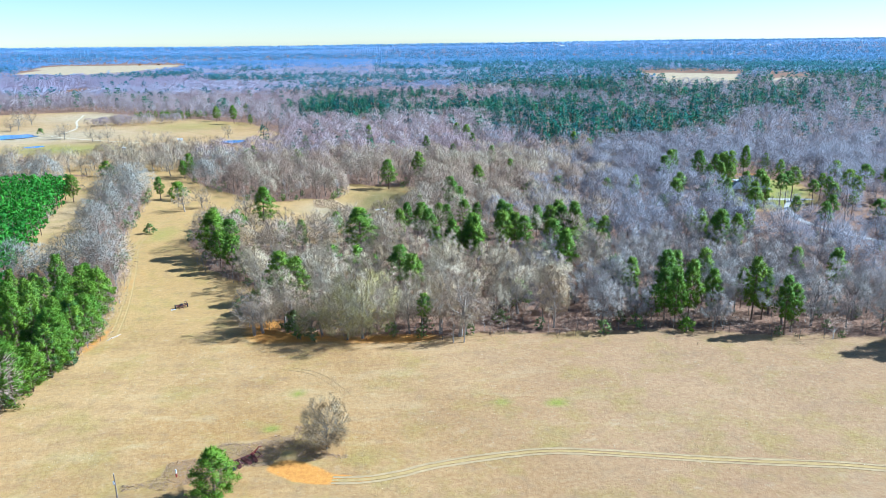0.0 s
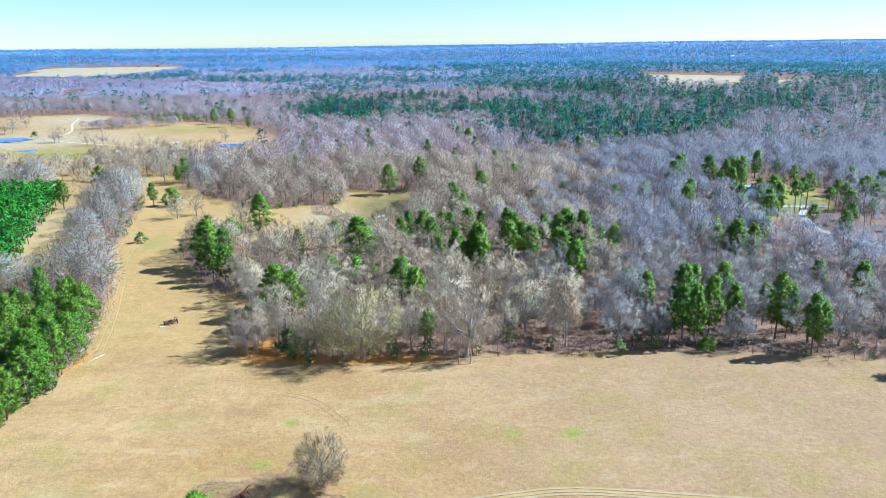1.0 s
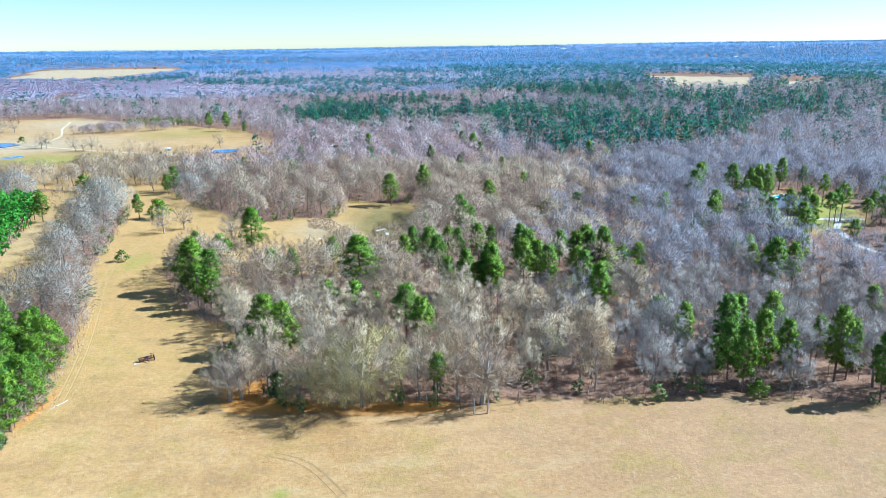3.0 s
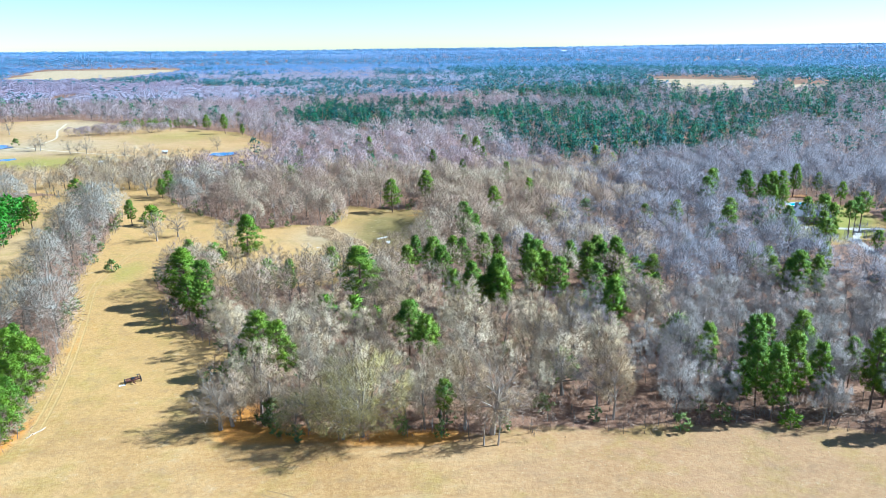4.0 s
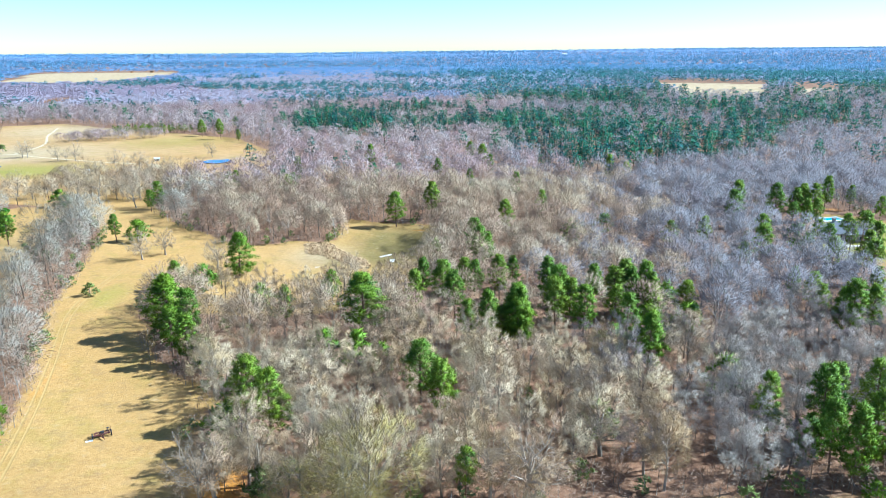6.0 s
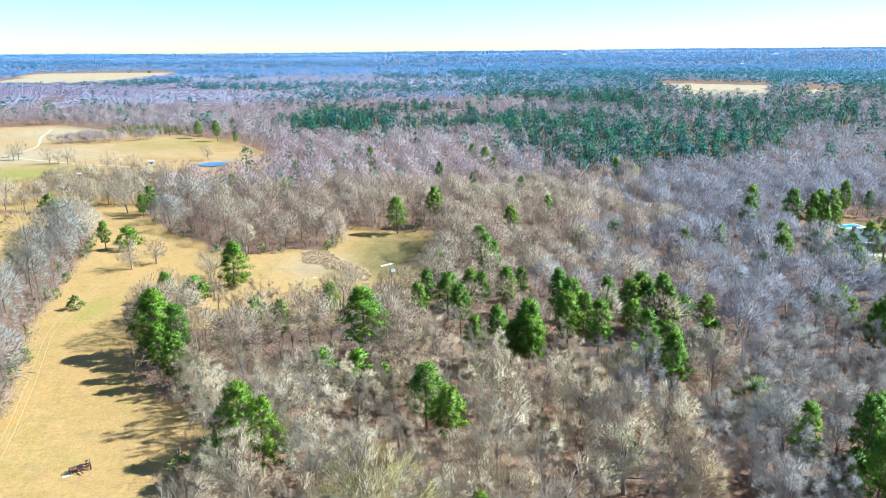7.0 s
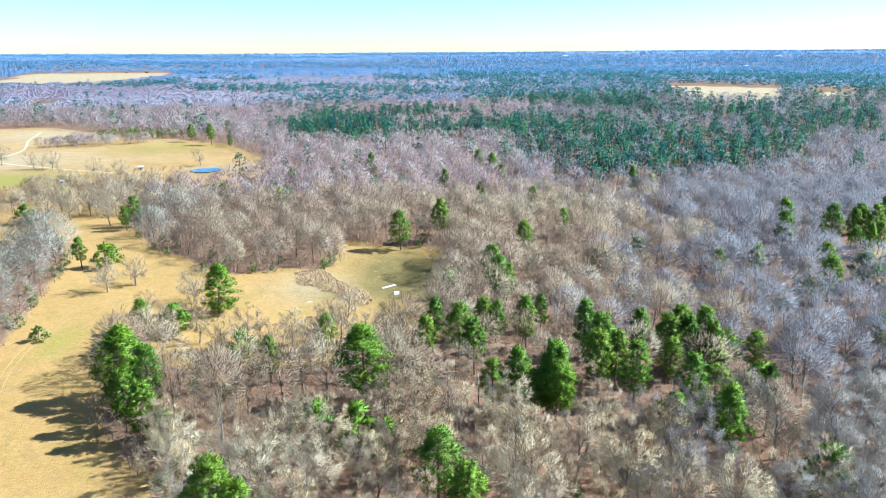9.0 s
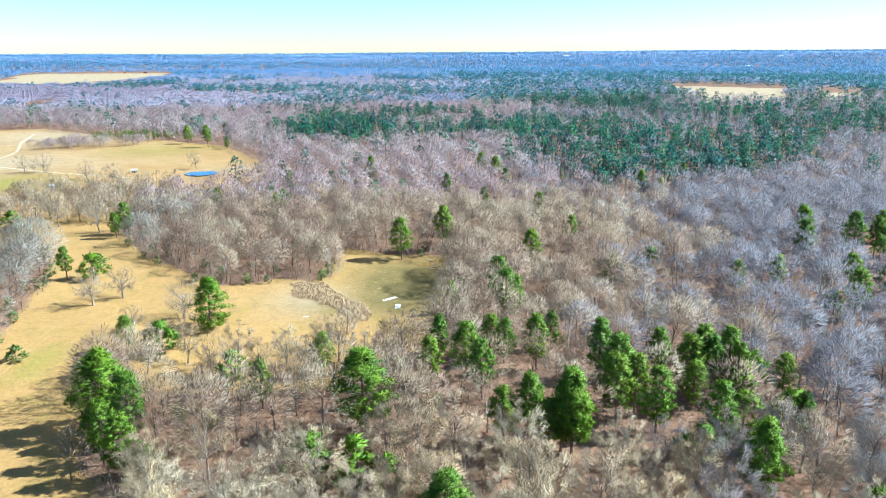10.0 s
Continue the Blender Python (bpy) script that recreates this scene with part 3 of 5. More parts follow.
class Kind:
    """Some shapes of one kind of tree, the first copy of each being the shape itself."""

    def __init__(self, shapes, height):
        self.shapes, self.height, self.used = shapes, height, [False] * len(shapes)
        self.count = 0

    def put(self, x, y, h, which=None, wide=1.0):
        k = self.count % len(self.shapes) if which is None else which
        self.count += 1
        s = h / self.height
        if "pine" in self.shapes[0].name:
            PINES_AT.append((x, y))
        turn = (self.count * 2.399) % 6.283
        if self.used[k]:
            ob = copy_thing(self.shapes[k], stand(x, y, turn))
        else:
            ob = self.shapes[k]
            ob.matrix_basis = stand(x, y, turn)
            self.used[k] = True
        ob.scale = (s * wide, s * wide, s)
        return ob


def pine_kind(name, n, leaf, label, category, group, seed, **shape):
    r = np.random.default_rng(seed)
    made = []
    for k in range(n):
        w, c, t, soft = pine_parts(r, 16.0, shape.get("r", 3.0) * r.uniform(0.85, 1.15), tufts=shape.get("tufts", 46), blades=int(3.2 * shape.get("blades", 30)),
                             blade=shape.get("blade", 0.62), width=0.72 * shape.get("width", 0.18), bottom=shape.get("bottom", 0.38) + r.uniform(-.05, .08), cone=shape.get("cone", 0.6))
        made.append(tree_thing(name, w, c, M_BARK_PINE, leaf, t, label, category, group, soft=soft))
    return Kind(made, 16.0)


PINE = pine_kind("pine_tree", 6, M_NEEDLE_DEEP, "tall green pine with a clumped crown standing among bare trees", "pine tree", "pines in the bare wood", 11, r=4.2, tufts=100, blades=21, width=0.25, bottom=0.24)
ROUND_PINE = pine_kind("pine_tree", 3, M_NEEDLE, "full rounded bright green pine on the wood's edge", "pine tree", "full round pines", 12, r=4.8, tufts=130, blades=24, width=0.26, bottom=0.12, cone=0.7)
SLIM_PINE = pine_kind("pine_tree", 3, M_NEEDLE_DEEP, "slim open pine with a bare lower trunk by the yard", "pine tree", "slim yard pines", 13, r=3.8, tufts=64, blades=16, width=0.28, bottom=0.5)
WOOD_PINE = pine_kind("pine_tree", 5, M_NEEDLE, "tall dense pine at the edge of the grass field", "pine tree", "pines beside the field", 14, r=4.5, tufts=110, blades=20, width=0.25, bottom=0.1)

# pines that stand out in the bare wood: place and height
for x, y, h in [(5.3, 268.2, 14), (8, 284.4, 13), (13.6, 273.3, 15), (16.4, 263.6, 15), (21.1, 286, 12), (24.3, 282.2, 12), (31.6, 277.8, 15),
                (37.9, 289.5, 11), (18.3, 245, 12.5), (23.4, 246.4, 15), (26.4, 240.3, 12), (31, 240.4, 18), (29, 241.2, 15), (45.3, 271.7, 16),
                (45.3, 257.9, 17), (47.3, 252.4, 15), (43, 250.8, 16), (49.6, 245.8, 15), (59, 270.2, 13), (65.2, 262, 17), (62.2, 261, 15),
                (67.6, 260.3, 15), (60.8, 254.7, 12), (58.6, 238, 15), (72.4, 262, 16), (72.2, 257.5, 14), (82.6, 257.3, 11), (78.2, 242, 10),
                (28.9, 325.5, 16), (29.6, 310.9, 16), (32.6, 315.6, 13), (15.1, 323.8, 10), (0.6, 379.1, 16), (16.6, 388.2, 18), (47.1, 363.1, 14),
                (68.1, 389.4, 12), (40.9, 451.7, 12), (62.7, 429.7, 14), (102.1, 321.2, 12), (115.7, 321.6, 13), (126, 298.8, 15), (139.7, 350, 16),
                (149, 364.2, 16)]:
    PINE.put(x, y, h, wide=0.95)
for x, y, h in [(-14.3, 532, 16), (-168.1, 724.1, 15), (-146.7, 701.5, 18), (-151, 782.5, 12), (-129, 687.3, 10), (-85.1, 462.4, 12), (-56.6, 503.7, 13),
                (53.4, 557.8, 13), (25.7, 481.6, 14), (58, 527.6, 15), (59.6, 501.8, 12), (40.8, 441.5, 10), (122.7, 467, 16), (133, 467.3, 11),
                (160.9, 507.4, 13), (156.8, 379.4, 14)]:
    PINE.put(x, y, h, wide=0.9)
for x, y, h in [(-55.5, 251, 16), (-58, 243, 14), (-52.9, 237.5, 14), (-72.4, 297.5, 10), (-113.7, 361, 12), (-155.7, 359.8, 14), (-115.8, 423.4, 14),
                (-117.1, 417.2, 11), (-32, 264.1, 12), (-20.1, 280.4, 11), (-57.8, 459.8, 10)]:
    PINE.put(x, y, h)
for x, y, h in [(78.1, 183.6, 18), (82, 185.6, 17), (80.8, 173.1, 18), (76, 170, 17), (90.5, 186.7, 17), (87.4, 174.3, 15), (75.5, 175.9, 15),
                (70.1, 188.2, 15), (97.8, 171.8, 18), (100.9, 172.4, 15), (100.1, 182.7, 12), (101, 161, 16), (103.5, 162.5, 13.5)]:
    PINE.put(x, y, h, wide=0.72)
for x, y, h in [(131, 149, 18), (136, 145, 17), (139, 152, 18), (4.3, 212.4, 15), (8.3, 201.8, 15), (-31.8, 203.9, 16), (-25.7, 196, 16), (128.3, 205, 12), (134.7, 193.5, 14)]:
    PINE.put(x, y, h)
for x, y, h, k, w in [(-9, 251.5, 19, 0, 1.2), (-54.8, 312.8, 15.5, 2, 1.15), (-62.1, 256.3, 18, 1, 1.2), (-28, 103.6, 9.5, 2, 1.35), (58.5, 221, 16, 1, 0.9), (31, 240.4, 18, 0, 0.85)]:
    ROUND_PINE.put(x, y, h, k, w)
# pines round the yard, with bare lower trunks
for x, y, h in [(158.1, 349.7, 17), (166.4, 350.2, 15), (171.2, 351.5, 15), (175.3, 350.3, 16), (190.8, 368, 16), (163.8, 337, 13), (170, 340.2, 12),
                (202.7, 367.9, 12), (144, 286.3, 13), (153.6, 283.8, 15), (163.3, 292.4, 15), (118.7, 265.2, 11), (119.3, 256.2, 12), (116.5, 246.8, 12),
                (116.3, 234.2, 18), (115.7, 236.2, 15), (124.7, 237, 15), (138, 254.9, 13)]:
    PINE.put(x, y, h, wide=0.85)
for x, y in [(173, 297), (177, 300), (143, 285), (186, 294), (166, 303), (158, 299), (150, 306), (162, 308), (182, 304), (169, 309), (156, 333), (190, 330), (195, 298), (186, 280), (163, 247),
             (148, 296), (190, 272), (200, 285), (160, 262), (170, 255), (205, 262), (186, 250), (150, 275), (196, 305), (134, 314), (178, 364)]:
    SLIM_PINE.put(x, y, rng.uniform(12, 16), wide=rng.uniform(0.65, 0.95))
SLIM_PINE.put(9.8, 170.3, 12, wide=0.75)
for k in range(20):
    SLIM_PINE.put(rng.uniform(208, 290), rng.uniform(228, 330), rng.uniform(13, 18))
for k in range(17):
    SLIM_PINE.put(205 + 14 * (k % 6) + rng.uniform(-4, 4), 240 + 26 * (k // 6) + rng.uniform(-8, 8), rng.uniform(14, 18))

# the pines on the far side of the lane, in a loose block
for x, y in [(-76.5, 146), (-75.5, 153), (-75, 160), (-75.5, 167), (-76.5, 175), (-78.5, 183), (-81, 191), (-81.5, 199), (-83.5, 207), (-77, 139), (-82, 141), (-83, 150), (-82, 158), (-82, 166), (-83, 174), (-85, 182),
             (-88, 190), (-89, 199), (-90, 208), (-84, 133), (-86, 126), (-80, 141), (-76.5, 157), (-78, 149)]:
    WOOD_PINE.put(x, y, rng.uniform(10, 15.5), wide=rng.uniform(0.85, 1.05))
for k in range(70):
    x, y = -92 - 7.5 * (k // 10) + rng.uniform(-3, 3), 134 + 8.5 * (k % 10) + rng.uniform(-3, 3)
    if y < 222 + 0.4 * (x + 92):
        WOOD_PINE.put(x, y, rng.uniform(10, 16.5), wide=rng.uniform(0.75, 0.95))


# leafless trees
def bare_kind(n, seed, label, group, bark, leaf, r, **shape):
    g = np.random.default_rng(seed)
    made = []
    for k in range(n):
        w, c = bare_tree_parts(g, 15.0, r * g.uniform(0.85, 1.15), **shape)
        made.append(tree_thing("bare_tree", w, c, bark[k % len(bark)], leaf, np.full(len(c), g.uniform(0, 1)), label, "tree", group, (0, 0, 8.5)))
    return Kind(made, 15.0)


BARE = bare_kind(12, 21, "leafless grey-brown hardwood tree in the winter wood", "bare trees of the wood", (M_BARK, M_BARK_PALE, M_BARK_DARK), M_TWIG, 5.2, limbs=13, subs=6, twigs=5000, width=0.052, length=1.0, fork=0.28, rt=0.25, spread=0.05, rise=0.25, mid=0.6, tall=0.38)
OAK = bare_kind(4, 22, "broad leafless oak with spreading grey limbs", "spreading bare oaks", (M_BARK_PALE, M_BARK), M_TWIG, 6.4, limbs=15, subs=8, twigs=4200, width=0.04, length=1.1, spread=0.05, rise=0.2,
                fork=0.2, rt=0.4, mid=0.58, tall=0.41)
GREEN_OAK = bare_kind(2, 23, "wide leafless tree with an olive cast of moss and buds", "olive-tinged trees", (M_BARK,), M_MOSS, 7.0, limbs=18, subs=9, twigs=7000, width=0.045, length=1.1, spread=0.05, rise=0.3,
                      fork=0.14, rt=0.26, mid=0.55, tall=0.45)
SNAG = bare_kind(2, 24, "tall pale sycamore with a whitish trunk", "pale sycamores", (M_BARK_PALE,), M_TWIG, 2.8, limbs=9, subs=5, twigs=900, width=0.04, fork=0.4, rt=0.26, mid=0.68, tall=0.3)
LONE = bare_kind(1, 29, "dense rounded leafless tree standing alone in dry brush", "", (M_BARK,), M_TWIG_LONE, 6.6, limbs=40, subs=7, twigs=13000, width=0.05, length=1.0, spread=0.06, rise=0.45, fork=0.06, rt=0.2, mid=0.5, tall=0.5)

for x, y, h, k in [(19.2, 169.2, 18.5, 0), (-34.6, 176.7, 14, 1), (-32.5, 178, 12, 2), (37, 186, 15, 3)]:
    OAK.put(x, y, h, k)
for x, y, h in [(-9.8, 169.8, 15), (-6, 170.5, 19), (-19, 173, 10)]:
    GREEN_OAK.put(x, y, h)
for x, y, h in [(-27.2, 181, 17), (-25, 180, 13), (19.7, 164.8, 10), (17, 165, 8)]:
    SNAG.put(x, y, h)
LONE.put(-10.6, 117.2, 11)
FAR_OAK = bare_kind(3, 26, "spreading leafless oak on the meadow grass", "meadow oaks", (M_BARK,), M_TWIG, 6.6, limbs=14, subs=5, twigs=900, width=0.1, length=1.3, fork=0.2, rt=0.3, mid=0.58, tall=0.41)
# trees standing in the grass of the glade and round the far meadow
for x, y, h in [(-95, 334.4, 12), (-88.7, 341.6, 11), (-64.6, 322, 12.5), (-76, 312, 8), (-16.2, 308.4, 10), (-1, 296, 9)]:
    OAK.put(x, y, h)
for x, y, h in [(-150, 440, 14), (-128, 428, 13), (-135, 445, 13), (-160, 455, 12),
                (-170, 475, 12), (-146, 462, 13), (-120, 446, 12), (-201, 462, 14), (-190, 455, 11), (-160, 490, 13), (-175, 500, 14), (-185, 515, 13), (-150, 505, 12), (-140, 478, 12), (-134, 452, 14), (-161, 457, 13), (-131, 466, 13), (-142, 492, 13), (-128, 488, 12), (-153, 424, 13), (-165, 520, 13), (-135, 510, 13), (-150, 522, 12), (-120, 510, 12), (-170, 462, 13), (-145, 450, 12), (-125, 500, 13), (-158, 500, 12)]:
    FAR_OAK.put(x, y, h * 1.1)
for x, y, h in [(-253, 498, 12), (-226, 464, 13), (-217, 466, 12), (-335, 679, 14), (-340, 676, 11), (-345, 727, 15), (-266, 612, 13), (-270, 613, 11), (-236, 593, 11), (-230, 592, 8),
                (-223, 590, 12), (-130, 598, 11), (-360, 735, 13), (-185, 560, 11), (-165, 548, 12)]:
    FAR_OAK.put(x, y, h * 1.1)

# ---- the wood ----
STANDS = [
    ([(-102, 792), (-82, 905), (-32, 850), (26, 925), (85, 860), (100, 740), (79, 700), (45, 690), (0, 676), (-42, 644), (-69, 666)], 0.92),
    ([(80, 740), (138, 810), (177, 750), (205, 700), (254, 660), (310, 640), (268, 549), (194, 510), (145, 486), (104, 455), (80, 465), (84, 568), (78, 657)], 0.85),
    ([(243, 1029), (357, 1010), (350, 851), (390, 815), (480, 780), (365, 610), (326, 657), (288, 720), (266, 819), (210, 860)], 0.75),
    ([(106, 1151), (233, 1108), (330, 953), (232, 854), (131, 954), (87, 967)], 0.8),
    ([(20, 3600), (992, 3900), (2300, 3300), (680, 900), (605, 1200), (391, 1250), (283, 1179), (128, 1272), (305, 1668), (166, 2159), (-5, 2474)], 0.72),
    ([(-508, 1505), (-411, 1640), (-360, 1690), (-330, 1580), (-430, 1400), (-570, 1440)], 0.95),
    ([(-335, 1575), (-290, 1730), (-255, 1583), (-309, 1500)], 0.95),
    ([(-180, 1044), (-162, 1213), (-117, 1260), (3, 1165), (30, 1013), (-89, 967)], 0.6),
    ([(-262, 753), (-215, 775), (-195, 716), (-254, 730)], 0.9),
    ([(-1500, 3100), (-1100, 3100), (-800, 2250), (-1050, 2050)], 0.8),
]


def pine_share(x, y):
    d = np.hypot(x, y)
    s = np.where(d < 430, 0.0, 0.06)
    s = np.where((d > 700) & (x > 0.25 * y), 0.35, s)
    drift = np.sin(x / 260 + 1.9 * np.sin(y / 170)) + np.cos(y / 95 + 1.4 * np.sin(x / 340)) + 0.6 * np.sin(x / 90 + y / 60)
    s = np.where((d > 950) & (x < -0.02 * y), np.where(drift > 1.25, 0.85, 0.05), s)
    s = np.where((d > 1100) & (x >= -0.02 * y), np.where(drift > -0.2, 0.8, 0.12), s)
    s = np.where(d > 2300, np.where(np.sin(x / 420 + 2 * np.sin(y / 330)) + np.cos(y / 190 + x / 900) > 0.1, 0.8, 0.1), s)
    for poly, p in STANDS:
        ragged = 9 * np.sin(x / 23 + 2 * np.sin(y / 31)) + 8 * np.cos(y / 19 + x / 41)
        s = np.where(signed(poly, x, y) + ragged > 0, p, s)
    gap = np.sin(x / 37 + 1.3 * np.sin(y / 53)) + np.cos(y / 43 + x / 71)
    return np.where((s > 0.5) & (gap > 1.15), 0.3, s)


def scatter(r, x0, x1, y0, y1, step, clear=2.0, jitter=0.42):
    xs, ys = np.meshgrid(np.arange(x0, x1, step), np.arange(y0, y1, step))
    x = xs.ravel() + (np.floor(ys.ravel() / step) % 2) * step / 2 + r.uniform(-jitter, jitter, xs.size) * step
    y = ys.ravel() + r.uniform(-jitter, jitter, xs.size) * step
    keep = (np.abs(x) < 0.72 * (y + 40) + 40) & (openness(x, y) < -clear)
    thin = (signed(THIN, x, y) > 0) & (r.uniform(size=len(x)) > 0.6)
    keep &= ~thin
    apron = (signed([(138, 292), (142, 276), (160, 262), (190, 266), (204, 292)], x, y) > 0) & (r.uniform(size=len(x)) > 0.45)
    keep &= ~apron
    return x[keep], y[keep]


def joined(name, label, category, x, y, h, shapes, mats, tint, r, heart=0.55, own=1.0, lift=0.3):
    """Many trees in one mesh: shapes are (wood, crown) for a height of 15 m."""
    tris, which, shade, normals = [], [], [], []
    z = terrain(x, y) - 0.15
    pick = r.integers(0, len(shapes), len(x))
    for k, (wood, crown, *soft) in enumerate(shapes):
        i = np.nonzero(pick == k)[0]
        if not len(i):
            continue
        both = np.concatenate([wood, crown])
        t, nn = faced(both, soft[0]) if soft else puffed(both, np.array([0, 0, 15.0 * heart]), lift, own)
        a = r.uniform(0, 6.28, len(i))
        s = (h[i] / 15.0)[:, None, None]
        ca, sa = np.cos(a)[:, None, None], np.sin(a)[:, None, None]
        px = (t[None, :, :, 0] * ca - t[None, :, :, 1] * sa) * s + x[i][:, None, None]
        py = (t[None, :, :, 0] * sa + t[None, :, :, 1] * ca) * s + y[i][:, None, None]
        pz = t[None, :, :, 2] * s + z[i][:, None, None]
        tris.append(np.stack([px, py, pz], -1).reshape(-1, 3, 3))
        ca, sa = ca[:, :, 0], sa[:, :, 0]
        normals.append(np.stack([nn[None, :, 0] * ca - nn[None, :, 1] * sa, nn[None, :, 0] * sa + nn[None, :, 1] * ca, np.broadcast_to(nn[None, :, 2], (len(i), len(nn)))], -1).reshape(-1, 3))
        which.append(np.tile(np.r_[np.zeros(len(wood)), np.ones(len(crown))], len(i)))
        shade.append(np.repeat(tint[i], len(t)))
    m = tri_mesh(name, np.concatenate(tris), np.concatenate(shade), mats, np.concatenate(which), np.concatenate(normals))
    return tagged(new(name, m), label, category, kind="stuff")


def wave(x, y, a=47.0, b=61.0):
    """Slow change of shade over the wood."""
    return 0.5 + 0.25 * np.sin(x / a + 1.7 * np.sin(y / b)) + 0.25 * np.cos(y / (a * 0.8) + x / b)


r = np.random.default_rng(31)
bx, by = scatter(r, -260, 330, 100, 450, 7.9)
share = pine_share(bx, by)
is_pine = (r.uniform(size=len(bx)) < share * 0.35) | ((bx < -80) & (by < 222)) | ((by < 400) & (bx < -126 - (by - 233) * 0.31) & (by > 205))
bx, by = bx[~is_pine], by[~is_pine]
at = np.array(PINES_AT)
dx, dy = at[:, 0, None] - bx, at[:, 1, None] - by
crowded = ((np.hypot(dx, dy) < np.where(at[:, 1, None] < 190, 2.6, 4.3)) | ((np.abs(dx) < 3.2) & (dy > 0) & (dy < np.where(at[:, 1, None] < 190, 3.0, 10.0)))).any(0)
bx, by = bx[~crowded], by[~crowded]
near = (bx > -62) & (bx < 138) & (by < 240)
order = np.argsort(by + 1000 * ~near)
single = order[:min(286, int(near.sum()))]
rest = np.setdiff1d(np.arange(len(bx)), single)
# Eastern trees of the near wood, with part haze tint in the twigs.
GREY = bare_kind(6, 27, "leafless hardwood tree in the winter wood, greyed in part for haze", "grey trees of the wood", (M_BARK, M_BARK_DARK), M_TWIG_GREY, 5.2, limbs=13, subs=6, twigs=4600, width=0.05, length=1.0, fork=0.28, rt=0.24, spread=0.05, rise=0.25, mid=0.6, tall=0.38)
for i in single:
    (GREY if bx[i] + 18 * math.sin(by[i] * 1.7) > 0.24 * by[i] + 4 else BARE).put(bx[i], by[i], r.uniform(9.5, 16), wide=r.uniform(0.85, 1.1))
for x, y in [(-48, 283), (-42, 288), (-36, 282), (-30, 287), (-24, 283), (-17, 288), (-10, 284), (-4, 288), (-55, 290), (-63, 284), (-70, 291), (-58, 299), (-20, 296)]:
    BARE.put(x, y, r.uniform(9, 13), wide=r.uniform(0.85, 1.1))
MID = [lobed_crown(r, 15.0, 6.3 * r.uniform(0.8, 1.2), 0.54, 0.43, 1000, 1.3, 0.115, int(r.integers(10, 15))) for _ in range(14)]
mid_tint = (0.4 * wave(bx, by) + r.uniform(0, 0.8, len(bx))) % 1.0
mid_h = r.uniform(8.5, 17, len(bx))
# Trees east of a loose line take the twigs with painted haze.
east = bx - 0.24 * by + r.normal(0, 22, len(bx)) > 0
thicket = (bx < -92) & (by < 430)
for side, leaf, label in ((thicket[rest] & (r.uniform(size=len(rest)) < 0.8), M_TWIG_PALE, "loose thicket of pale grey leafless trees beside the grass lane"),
                          (~east[rest] & ~thicket[rest], M_TWIG_MID, "dense grey-brown wood of leafless hardwood trees"), (east[rest], M_TWIG_EAST, "dense wood of leafless hardwood trees round the yard, tinted blue-grey for haze")):
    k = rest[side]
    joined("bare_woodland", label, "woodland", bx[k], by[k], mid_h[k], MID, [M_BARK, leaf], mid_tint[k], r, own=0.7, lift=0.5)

# saplings and brush under the trees and along the rims
ux, uy = scatter(r, -170, 230, 100, 400, 7.0, clear=-0.6)
u_keep = ~((uy < 400) & (ux < -129 - (uy - 233) * 0.31) & (uy > 205))
ux, uy = ux[u_keep], uy[u_keep]
LOW = [lobed_crown(r, 15.0, 6.0, 0.5, 0.48, 150, 2.6, 0.13, 7) for _ in range(6)]
rim_x, rim_y = scatter(r, -170, 200, 100, 470, 3.6, clear=-0.4)
rim = openness(rim_x, rim_y) > -6
rim &= ~((rim_y < 400) & (rim_x < -129 - (rim_y - 233) * 0.31) & (rim_y > 205))
ux, uy = np.r_[ux, rim_x[rim]], np.r_[uy, rim_y[rim]]
leafy = r.uniform(size=len(ux)) < 0.12
joined("undergrowth", "thin leafless saplings and brush under the trees", "undergrowth", ux[~leafy], uy[~leafy], r.uniform(3.0, 7.5, (~leafy).sum()), LOW, [M_BARK, M_BRUSH],
       r.uniform(0, 1, (~leafy).sum()), r, own=3.0)
LEAFY = [pine_parts(r, 15.0, 6.5, tufts=16, blades=12, blade=3.0, width=1.3, bottom=0.1, branches=False)[:2] for _ in range(5)]
joined("evergreen_undergrowth", "olive-green evergreen bushes scattered under the bare trees", "undergrowth", ux[leafy], uy[leafy], r.uniform(2.0, 4.5, leafy.sum()), LEAFY, [M_BARK, M_SHRUB],
       r.uniform(0, 1, leafy.sum()), r)

# middle distance, with some haze put into the twig and needle colours
mx, my = scatter(r, -760, 760, 450, 1000, 10.2)
xx, xy = scatter(r, -300, 560, 450, 1000, 9.0)
xk = (pine_share(xx, xy) > 0.5) & (r.uniform(size=len(xx)) < 0.3)
mx, my = np.r_[mx, xx[xk]], np.r_[my, xy[xk]]
ps = pine_share(mx, my)
mp = r.uniform(size=len(mx)) < ps
FARBARE = [lobed_crown(r, 15.0, 7.2 * r.uniform(0.8, 1.2), 0.53, 0.44, 330, 1.7, 0.25, int(r.integers(8, 12))) for _ in range(12)]

FARPINE = [pine_parts(r, 15.0, 3.7, tufts=34, blades=7, blade=0.95, width=0.55, bottom=0.26, branches=False)[:2] for _ in range(8)]
far_tint = (0.5 * wave(mx, my, 90, 120) + r.uniform(0, 0.6, len(mx))) % 1.0
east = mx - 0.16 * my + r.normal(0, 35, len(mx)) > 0
